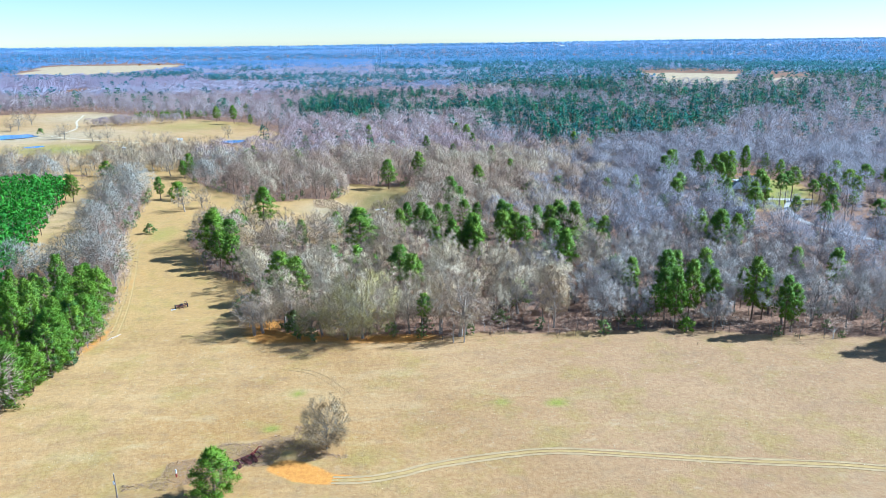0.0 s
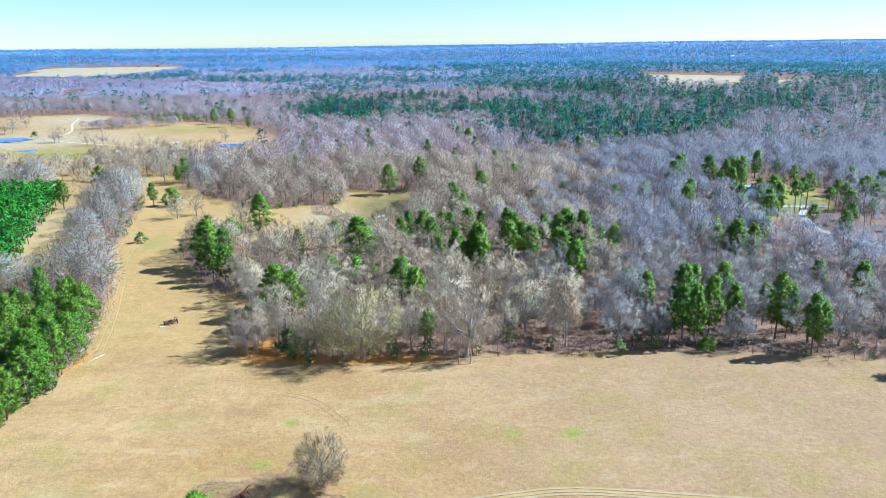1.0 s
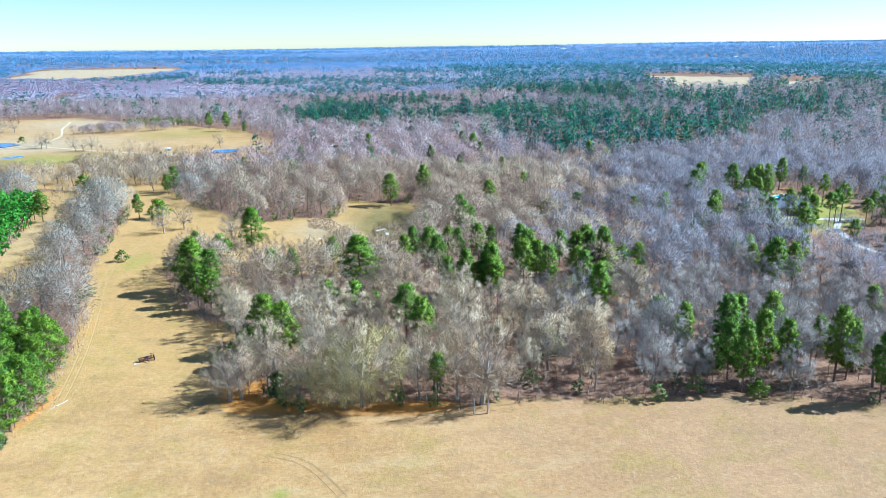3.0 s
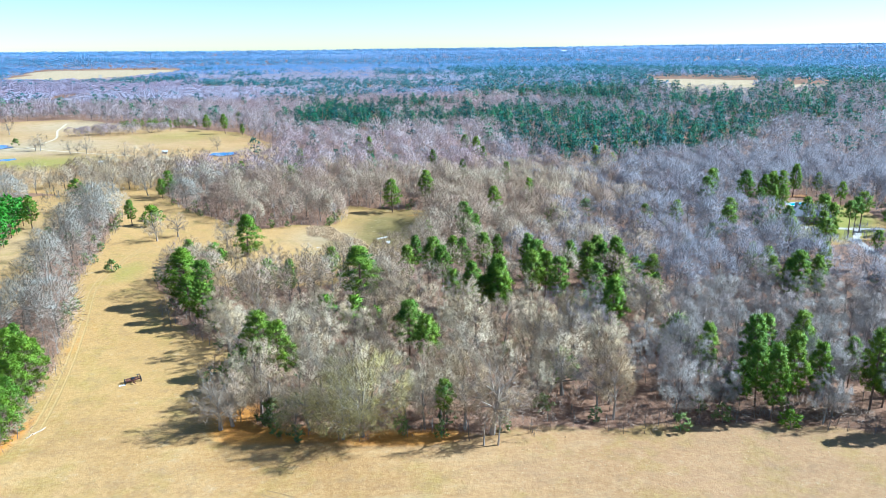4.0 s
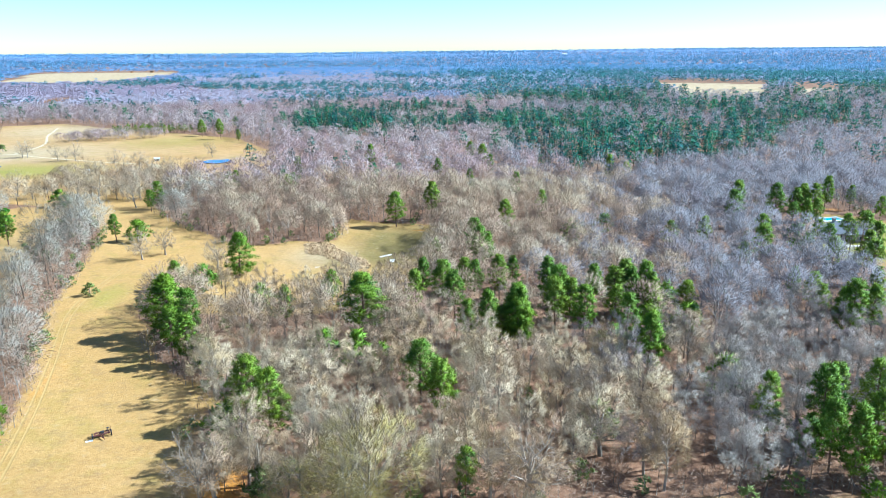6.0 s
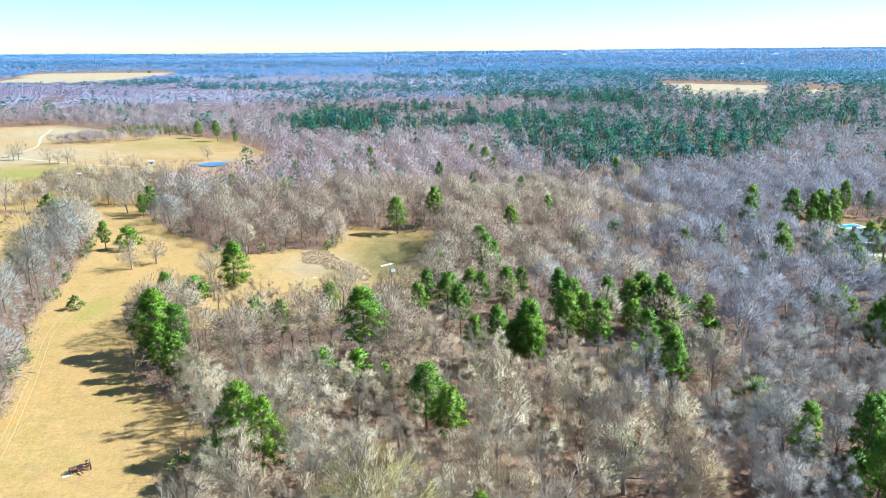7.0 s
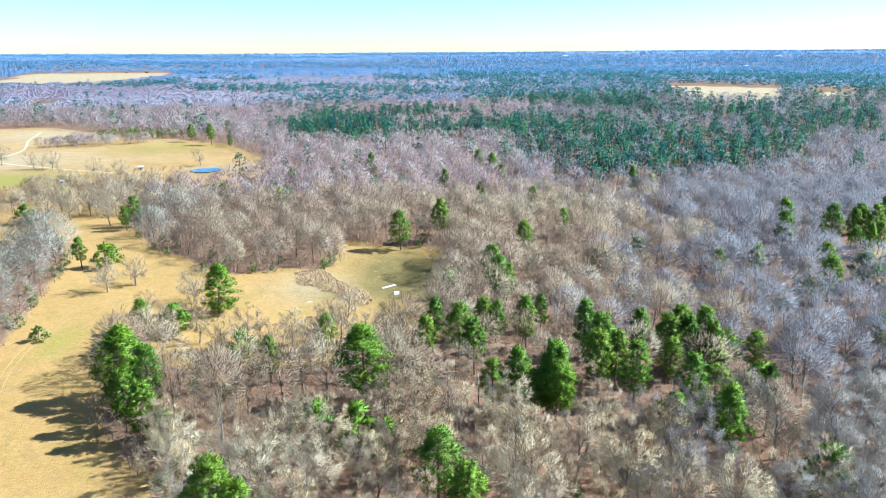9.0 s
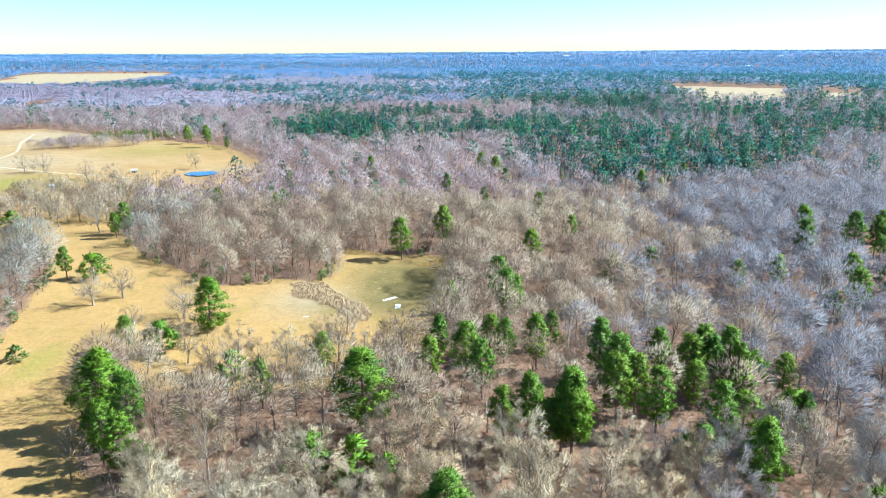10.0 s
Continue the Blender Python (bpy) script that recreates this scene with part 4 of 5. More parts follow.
for k, leaf, label in ((~mp & ~east, M_TWIG_FAR, "leafless wood in the middle distance, tinted mauve for haze"), (~mp & east, M_TWIG_EAST, "leafless wood behind the yard, tinted blue-grey for haze")):
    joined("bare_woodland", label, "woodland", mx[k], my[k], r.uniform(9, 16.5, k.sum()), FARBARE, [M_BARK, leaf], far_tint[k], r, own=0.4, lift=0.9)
joined("pine_woodland", "stand of pines on a low rise, green tinted blue for haze", "woodland", mx[mp], my[mp], r.uniform(10.5, 20, mp.sum()), FARPINE, [M_BARK_PINE, M_NEEDLE_MID],
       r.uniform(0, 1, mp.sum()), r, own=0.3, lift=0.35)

# far woods to the horizon, in three depths, each with haze painted into its colours
none = np.zeros((0, 3, 3))
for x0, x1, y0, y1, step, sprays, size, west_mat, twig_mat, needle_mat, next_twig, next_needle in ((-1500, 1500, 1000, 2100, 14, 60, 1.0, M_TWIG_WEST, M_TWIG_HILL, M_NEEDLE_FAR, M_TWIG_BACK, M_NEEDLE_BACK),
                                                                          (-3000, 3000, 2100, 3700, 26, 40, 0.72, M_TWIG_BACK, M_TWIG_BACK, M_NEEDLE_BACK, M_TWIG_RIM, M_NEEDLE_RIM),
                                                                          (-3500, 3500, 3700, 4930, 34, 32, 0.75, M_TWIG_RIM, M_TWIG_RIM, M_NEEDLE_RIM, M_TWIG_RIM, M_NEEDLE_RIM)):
    fx2, fy2 = scatter(r, x0, x1, y0, y1, step)
    fp = r.uniform(size=len(fx2)) < pine_share(fx2, fy2)
    B = [lobed_crown(r, 15.0, 0.75 * step, 0.55, 0.25, sprays, 0.22 * step, 0.13 * step, 7, True)[1:] for _ in range(6)]
    B = [(none, tri, normal[-len(tri):]) for tri, normal in B]
    P2 = [pine_parts(r, 15.0, 0.4 * step, tufts=14, blades=3, blade=0.16 * step, width=0.12 * step, bottom=0.2, branches=False)[1] for _ in range(5)]
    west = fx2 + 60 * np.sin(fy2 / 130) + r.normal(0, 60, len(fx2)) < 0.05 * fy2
    # Towards the back of a depth more trees take the next haze tint.
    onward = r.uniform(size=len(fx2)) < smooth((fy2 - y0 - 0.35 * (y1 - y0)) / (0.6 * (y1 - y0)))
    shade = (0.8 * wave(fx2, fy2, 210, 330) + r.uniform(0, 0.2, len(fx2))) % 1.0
    for side, leaf, label in ((west & ~onward, west_mat, "leafless woods far off to the west, haze painted into the twigs"), (~west & ~onward, twig_mat, "leafless woods far off, haze painted blue into the twigs"),
                              (onward, next_twig, "leafless woods at the back of each depth, haze painted into the twigs")):
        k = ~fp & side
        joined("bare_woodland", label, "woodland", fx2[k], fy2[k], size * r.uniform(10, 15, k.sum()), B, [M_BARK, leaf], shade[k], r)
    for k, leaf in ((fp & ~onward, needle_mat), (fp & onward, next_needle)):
        joined("pine_woodland", "pine woods far off towards the horizon, haze painted into the needles", "woodland", fx2[k], fy2[k], size * r.uniform(12, 17, k.sum()), [(none, b) for b in P2], [M_BARK_PINE, leaf],
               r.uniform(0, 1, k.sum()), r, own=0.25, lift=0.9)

# a belt of trees in the far meadow, young pines behind it
ix, iy = r.uniform(-1, 1, 70), r.uniform(-1, 1, 70)
ok = ix ** 2 + iy ** 2 < 1
ix, iy = -243 + 44 * ix[ok], 716 + 13 * iy[ok] + 10 * ix[ok]
joined("bare_woodland", "low belt of leafless trees in the meadow", "woodland", ix, iy, r.uniform(7, 11, len(ix)), FARBARE, [M_BARK, M_TWIG_FAR], r.uniform(0, 1, len(ix)), r)
ix, iy = r.uniform(-258, -188, 60), r.uniform(745, 775, 60)
joined("pine_woodland", "row of young green pines behind the meadow", "woodland", ix, iy, r.uniform(6, 9, 60), FARPINE, [M_BARK_PINE, M_NEEDLE], r.uniform(0, 1, 60), r)

# the grove between the glade and the meadow
ix, iy = r.uniform(-1, 1, 95), r.uniform(-1, 1, 95)
ok = ix ** 2 + iy ** 2 < 1
ix, iy = -152 + 46 * ix[ok], 480 + 40 * iy[ok]
joined("bare_woodland", "grey grove of leafless oaks between two meadows", "woodland", ix, iy, r.uniform(8, 14, len(ix)), MID, [M_BARK, M_TWIG_MID], r.uniform(0, 1, len(ix)), r, own=0.7)

# young plantation
qx, qy = np.meshgrid(np.arange(-300, -125, 4.6), np.arange(205, 400, 4.0))
qx, qy = (qx + 0.0).ravel(), qy.ravel()
line = -123 - (qy - 233) * 0.27
keep = (qx < line - 3) & (qy > 215) & (qy < 393 - 0.1 * (qx + 170))
qx, qy = qx[keep] + r.uniform(-.7, .7, keep.sum()), qy[keep] + r.uniform(-.7, .7, keep.sum())
YOUNG = [pine_parts(r, 15.0, 3.6, tufts=15, blades=6, blade=2.2, width=1.5, bottom=0.15, branches=False)[:2] for _ in range(5)]
joined("pine_plantation", "dense bright green plantation of young pines in rows", "plantation", qx, qy, r.uniform(8.5, 10.5, len(qx)), YOUNG, [M_BARK_PINE, M_NEEDLE_YOUNG],
       r.uniform(0, 1, len(qx)), r)

# ---- built things ----
M_RUST = simple("rusty_iron", (0.13, 0.05, 0.04), 0.85, 3.0, 0.5)
M_DARK_IRON = simple("dark_iron", (0.05, 0.05, 0.06), 0.6, 3.0, 0.4, 0.4)
M_WHITE = simple("weathered_white_paint", (0.74, 0.72, 0.68), 0.7, 1.0, 0.12)
M_RED = simple("faded_red_paint", (0.34, 0.055, 0.045), 0.6, 3.0, 0.25)
M_POLE = simple("weathered_pole_wood", (0.22, 0.17, 0.13), 0.9, 2.0, 0.3)
M_LOG = simple("barkless_pale_log", (0.48, 0.38, 0.27), 0.85, 2.0, 0.25)
M_BOARD = simple("pale_sheet_metal", (0.72, 0.68, 0.60), 0.5, 0.8, 0.15)
M_TRACK = simple("worn_pale_sand", (0.42, 0.285, 0.13), 0.95, 0.7, 0.25)
M_LANE = simple("trodden_grass", (0.425, 0.275, 0.095), 0.95, 0.7, 0.25)
M_RUT = simple("scuffed_earth", (0.365, 0.23, 0.095), 0.95, 0.7, 0.3)
M_LANE2 = simple("pale_dirt_road", (0.56, 0.45, 0.29), 0.95, 0.7, 0.15)
M_GRAVEL = simple("pale_gravel", (0.50, 0.45, 0.38), 0.95, 0.8, 0.18)
M_CLAY = simple("bare_orange_clay", (0.50, 0.21, 0.06), 0.95, 0.5, 0.3)
M_ROOF = simple("grey_shingles", (0.17, 0.18, 0.20), 0.9, 1.5, 0.3)
M_ROOF_DARK = simple("dark_patch_roof", (0.06, 0.065, 0.085), 0.9, 1.5, 0.3)
M_WALL = simple("tan_brick_wall", (0.48, 0.40, 0.34), 0.9, 2.0, 0.2)
M_TIN = simple("pale_roof_tin", (0.68, 0.70, 0.72), 0.4, 0.5, 0.12, 0.3)
M_CONCRETE = simple("pool_deck_concrete", (0.62, 0.60, 0.56), 0.9, 1.0, 0.12)


def glass_build(nt, b):
    b.inputs["Base Color"].default_value = (0.03, 0.04, 0.05, 1)
    b.inputs["Roughness"].default_value = 0.08


M_PANE = material("window_pane", glass_build, 0.08)


def water_build(nt, b):
    # Base colour holds the reflected sky's blue besides the water's own.
    nt.links.new(ramp(nt, noise_fac(nt, 0.06), [(0.35, (0.05, 0.16, 0.40)), (0.65, (0.08, 0.22, 0.48))]), b.inputs["Base Color"])
    b.inputs["Specular IOR Level"].default_value = 0.5
    bump(nt, b, noise_fac(nt, 1.4), 0.12, 0.1)


M_WATER = material("pond_water_sky_blue", water_build, 0.12)


def pool_build(nt, b):
    nt.links.new(ramp(nt, noise_fac(nt, 0.4), [(0.3, (0.03, 0.42, 0.50)), (0.7, (0.06, 0.55, 0.60))]), b.inputs["Base Color"])
    b.inputs["Specular IOR Level"].default_value = 0.5


M_POOL = material("pool_water", pool_build, 0.08)


def box(bm, c, s, turn=0.0, tilt=0.0, bevel=0.0):
    made = bmesh.ops.create_cube(bm, size=1.0)["verts"]
    bmesh.ops.transform(bm, verts=made, matrix=Matrix.Translation(c) @ Matrix.Rotation(turn, 4, "Z") @ Matrix.Rotation(tilt, 4, "Y") @ Matrix.Diagonal((*s, 1)))
    if bevel:
        edges = list({e for v in made for e in v.link_edges})
        bmesh.ops.bevel(bm, geom=edges, offset=bevel, segments=1, affect="EDGES")
    return bm


def rod(bm, a, b, ra, rb=None, sides=8):
    a, b = Vector(a), Vector(b)
    d = b - a
    m = Matrix.Translation((a + b) / 2) @ d.to_track_quat("Z", "Y").to_matrix().to_4x4()
    bmesh.ops.create_cone(bm, cap_ends=True, segments=sides, radius1=ra, radius2=ra if rb is None else rb, depth=d.length, matrix=m)
    return bm


def piece(name, bm, mat, parent, label=""):
    m = bpy.data.meshes.new(name)
    bm.to_mesh(m)
    bm.free()
    m.materials.append(mat)
    return part(name, m, parent, label)


def wheel(bm, c, axis_dir, r, tube, spokes=8):
    """An open iron wheel: rim, hub and spokes."""
    c, w = Vector(c), Vector(axis_dir).normalized()
    u = w.cross(Vector((0, 0, 1))).normalized()
    v = w.cross(u)
    pts = [c + (u * math.cos(k * math.tau / 16) + v * math.sin(k * math.tau / 16)) * r for k in range(16)]
    for k in range(16):
        rod(bm, pts[k], pts[(k + 1) % 16], tube, sides=5)
    for k in range(0, 16, 16 // spokes):
        rod(bm, c, pts[k], tube * 0.6, sides=4)
    rod(bm, c - w * 0.12, c + w * 0.12, tube * 2.2)
    return bm


def ground_z(x, y):
    return float(terrain(x, y))


def base_at(name, x, y, turn, label, category, group="", sink=0.03):
    ob = new(name)
    ob.matrix_basis = Matrix.LocRotScale((x, y, ground_z(x, y) - sink), Euler((0, 0, turn)), None)
    return tagged(ob, label, category, group)


def hay_rake(x, y, turn):
    """An old rake: heavy frame, two wheels, curved tines, drawbar, gearbox, seat."""
    top = base_at("hay_rake", x, y, turn, "rusty old hay rake abandoned in the grass", "farm implement")
    bm = bmesh.new()
    box(bm, (0, 0, 0.75), (3.2, 0.28, 0.24), bevel=0.04)
    box(bm, (0, 0.55, 0.95), (2.8, 0.22, 0.2), bevel=0.04)
    for sx in (-1.2, -0.4, 0.4, 1.2):
        box(bm, (sx, 0.28, 0.85), (0.2, 0.7, 0.16), bevel=0.03)
    piece("frame", bm, M_RUST, top)
    for sx in (-1.75, 1.75):
        piece("wheel", wheel(bmesh.new(), (sx, 0, 0.66), (1, 0, 0), 0.66, 0.08), M_DARK_IRON, top)
    bm = bmesh.new()
    rod(bm, (0, 0, 0.75), (0.2, -1.9, 0.45), 0.1, 0.08)
    rod(bm, (-0.8, 0, 0.75), (0.2, -1.5, 0.5), 0.07)
    piece("drawbar", bm, M_RUST, top)
    for k in range(14):
        bm = bmesh.new()
        tx = -1.5 + k * 0.23
        prev = (tx, 0.5, 0.95)
        for a in range(1, 7):
            q = (tx, 0.5 + 0.95 * math.sin(a * 0.45), 0.55 + 0.5 * math.cos(a * 0.5))
            rod(bm, prev, q, 0.045, sides=5)
            prev = q
        piece("tine", bm, M_RUST, top)
    bm = bmesh.new()
    box(bm, (0.1, 0.1, 1.1), (0.7, 0.5, 0.5), bevel=0.06)
    piece("gearbox", bm, M_DARK_IRON, top)
    bm = bmesh.new()
    rod(bm, (1.0, 0.3, 0.9), (1.25, 0.5, 1.55), 0.06)
    box(bm, (1.25, 0.52, 1.58), (0.5, 0.45, 0.09), bevel=0.03)
    piece("seat", bm, M_DARK_IRON, top)
    bm = bmesh.new()
    rod(bm, (1.5, 0.1, 0.8), (1.75, 0.5, 1.8), 0.06)
    piece("lever", bm, M_RUST, top)


def disc_harrow(x, y, turn):
    """A tangle of old implements: long frame, gangs of discs, wheels and a raised boom."""
    top = base_at("disc_harrow", x, y, turn, "red-brown rusted disc harrow with a raised boom in dry brush", "farm implement")
    bm = bmesh.new()
    for sy in (-0.9, 0.9):
        box(bm, (0, sy, 0.7), (5.4, 0.14, 0.14), bevel=0.02)
    for sx in (-2.6, -1.2, 0.2, 1.5, 2.6):
        box(bm, (sx, 0, 0.72), (0.14, 1.9, 0.12), bevel=0.02)
    piece("frame", bm, M_RUST, top)
    for g, (sx, lean) in enumerate(((-1.6, 0.3), (0.0, -0.3), (1.5, 0.3))):
        bm = bmesh.new()
        rod(bm, (sx - 0.25 * lean * 3, -1.3, 0.34), (sx + 0.25 * lean * 3, 1.3, 0.34), 0.05)
        for k in range(8):
            y0 = -1.2 + k * 0.34
            x0 = sx + lean * 0.75 * y0 / 1.3
            rod(bm, (x0, y0 - 0.02, 0.34), (x0, y0 + 0.03, 0.34), 0.34, 0.30, 14)
        piece("disc_gang", bm, M_RUST, top)
    bm = bmesh.new()
    rod(bm, (1.4, 0.5, 0.7), (2.8, 0.7, 1.7), 0.09)
    rod(bm, (2.8, 0.7, 1.7), (3.4, 0.9, 1.5), 0.08)
    rod(bm, (0.4, 0.5, 0.7), (2.3, 0.65, 1.4), 0.06)
    piece("boom", bm, M_RED, top, "faded red boom")
    for sx, sy in ((-2.9, -1.1), (-3.2, 0.8)):
        bm = bmesh.new()
        rod(bm, (sx, sy - 0.14, 0.42), (sx, sy + 0.14, 0.42), 0.42, 0.42, 16)
        rod(bm, (sx, sy - 0.18, 0.42), (sx, sy + 0.18, 0.42), 0.16, 0.16, 10)
        piece("wheel", bm, M_DARK_IRON, top, "black rubber wheel")
    bm = bmesh.new()
    rod(bm, (-2.6, 0, 0.7), (-4.9, -0.1, 0.35), 0.09, 0.07)
    rod(bm, (-2.6, 0.9, 0.7), (-4.2, 0, 0.42), 0.06)
    piece("drawbar", bm, M_DARK_IRON, top)
    bm = bmesh.new()
    for k in range(7):
        rod(bm, (-1.8 + k * 0.6, -0.9, 0.7), (-1.6 + k * 0.6, -1.3, 1.25 + 0.2 * (k % 2)), 0.035, sides=5)
    piece("spring_row", bm, M_RUST, top)


def marker_post(x, y):
    top = base_at("marker_post", x, y, 0.4, "white marker post with a red lower half", "marker post")
    bm = bmesh.new()
    rod(bm, (0, 0, 0), (0, 0, 0.75), 0.13, 0.12, 10)
    piece("post_base", bm, M_RED, top, "red lower half")
    bm = bmesh.new()
    rod(bm, (0, 0, 0.75), (0, 0, 1.4), 0.14, 0.13, 10)
    bmesh.ops.create_uvsphere(bm, u_segments=10, v_segments=6, radius=0.14, matrix=Matrix.Translation((0, 0, 1.4)))
    piece("cap", bm, M_WHITE, top, "white domed top")


def utility_pole(x, y, h):
    top = base_at("utility_pole", x, y, 0.2, "thin weathered wooden pole with a small grey box", "utility pole")
    piece("pole", rod(bmesh.new(), (0, 0, 0), (0, 0, h), 0.13, 0.09, 10), M_POLE, top)
    bm = bmesh.new()
    box(bm, (-0.18, 0, h - 1.6), (0.28, 0.3, 0.55), bevel=0.03)
    piece("meter_box", bm, M_TIN, top, "pale grey box")
    bm = bmesh.new()
    rod(bm, (0, 0, h), (0, 0, h + 0.18), 0.05, 0.03, 6)
    piece("insulator", bm, M_WHITE, top)


def pale_log(x, y, turn, length, r, k):
    top = base_at("fallen_log", x, y, turn, "bleached fallen log lying beside the grass lane", "log", "bleached logs")
    bm = bmesh.new()
    prev, rr = Vector((-length / 2, 0, r)), r
    for a in range(1, 6):
        q = Vector((-length / 2 + length * a / 5, 0.12 * math.sin(a * 1.7 + k), r * 0.9))
        rod(bm, prev, q, rr, rr * 0.9, 9)
        prev, rr = q, rr * 0.9
    piece("trunk", bm, M_LOG, top)
    bm = bmesh.new()
    rod(bm, (0.1 * length, 0, r), (0.3 * length, 0.6, r * 2.6), r * 0.35, r * 0.15, 6)
    piece("branch_stub", bm, M_LOG, top)


def metal_sheet(x, y, turn, lx, ly, z):
    top = base_at("metal_sheet", x, y, turn, "pale flat metal sheet lying on the dry pond bed", "metal sheet", "sheets on the pond bed")
    top.location.z += z
    bm = bmesh.new()
    n = 8
    for k in range(n):
        box(bm, (-lx / 2 + (k + 0.5) * lx / n, 0, 0.06 + 0.025 * (k % 2)), (lx / n * 1.02, ly, 0.03))
    piece("sheet", bm, M_BOARD, top)
    bm = bmesh.new()
    box(bm, (0, ly * 0.42, 0.03), (lx * 0.94, 0.1, 0.05))
    piece("batten", bm, M_POLE, top)


def ribbon(name, pts, width, mat, label, lift=0.05, ruts=None):
    """A worn strip along a smooth line over the land; ruts: the offsets of several strips."""
    pts = [Vector((x, y, 0)) for x, y in pts]
    line = []
    for k in range(len(pts) - 1):
        p0, p1, p2, p3 = pts[max(k - 1, 0)], pts[k], pts[k + 1], pts[min(k + 2, len(pts) - 1)]
        n = max(2, int((p2 - p1).length / 2.0))
        for a in range(n):
            t = a / n
            line.append(0.5 * ((2 * p1) + (p2 - p0) * t + (2 * p0 - 5 * p1 + 4 * p2 - p3) * t * t + (3 * p1 - p0 - 3 * p2 + p3) * t ** 3))
    line.append(pts[-1])
    top = tagged(new(name), label, name.replace("_", " "), kind="structure")
    g = random.Random(len(line))
    for off in ruts or [0.0]:
        bm = bmesh.new()
        rows = []
        for k, p in enumerate(line):
            d = (line[min(k + 1, len(line) - 1)] - line[max(k - 1, 0)]).normalized()
            s = Vector((-d.y, d.x, 0))
            row = []
            for e in (-0.5, -0.2, 0.2, 0.5):
                q = p + s * (off + e * width * (1 + g.uniform(-0.3, 0.3) * (abs(e) > 0.3)))
                crown = -0.03 if abs(e) < 0.3 else 0.0
                row.append(bm.verts.new((q.x, q.y, ground_z(q.x, q.y) + lift + crown)))
            rows.append(row)
        for a, b in zip(rows, rows[1:]):
            for k in range(3):
                bm.faces.new((a[k], a[k + 1], b[k + 1], b[k]))
        piece("rut" if ruts else "surface", bm, mat, top)


def patch(name, cx, cy, rx, ry, turn, mat, label, lift, kind="structure", wobble=0.22, seed=1, level=None):
    """A flat irregular patch: bare clay or water."""
    g = random.Random(seed)
    ph = [g.uniform(0, 6.28) for _ in range(4)]
    bm = bmesh.new()
    rings = []
    for f in (1.0, 0.7, 0.35):
        ring = []
        for k in range(48):
            a = k * math.tau / 48
            w = 1 + wobble * (0.5 * math.sin(2 * a + ph[0]) + 0.3 * math.sin(3 * a + ph[1]) + 0.25 * math.sin(5 * a + ph[2]) + 0.2 * math.sin(9 * a + ph[3]))
            u, v = rx * f * w * math.cos(a), ry * f * w * math.sin(a)
            x, y = cx + u * math.cos(turn) - v * math.sin(turn), cy + u * math.sin(turn) + v * math.cos(turn)
            ring.append(bm.verts.new((x, y, (ground_z(x, y) if level is None else level) + lift)))
        rings.append(ring)
    mid = bm.verts.new((cx, cy, (ground_z(cx, cy) if level is None else level) + lift))
    for a, b in zip(rings, rings[1:]):
        for k in range(48):
            bm.faces.new((a[k], a[(k + 1) % 48], b[(k + 1) % 48], b[k]))
    for k in range(48):
        bm.faces.new((rings[-1][k], rings[-1][(k + 1) % 48], mid))
    m = bpy.data.meshes.new(name)
    bm.to_mesh(m)
    bm.free()
    m.materials.append(mat)
    return tagged(new(name, m), label, name.replace("_", " "), kind=kind)


def hip_roof(bm, lx, ly, z, rise, over=0.6, gable=False):
    """A pitched roof over a plan of lx by ly, with thickness at the eaves."""
    x, y = lx / 2 + over, ly / 2 + over
    r = x - (0 if gable else y * 0.95)
    b = [bm.verts.new(p) for p in ((-x, -y, z), (x, -y, z), (x, y, z), (-x, y, z))]
    u = [bm.verts.new((v.co.x, v.co.y, z - 0.22)) for v in b]
    t = [bm.verts.new(p) for p in ((-r, 0, z + rise), (r, 0, z + rise))]
    bm.faces.new((b[0], b[1], t[1], t[0]))
    bm.faces.new((b[2], b[3], t[0], t[1]))
    bm.faces.new((b[1], b[2], t[1]))
    bm.faces.new((b[3], b[0], t[0]))
    for k in range(4):
        bm.faces.new((u[k], u[(k + 1) % 4], b[(k + 1) % 4], b[k]))
    bm.faces.new(u[::-1])
    return bm


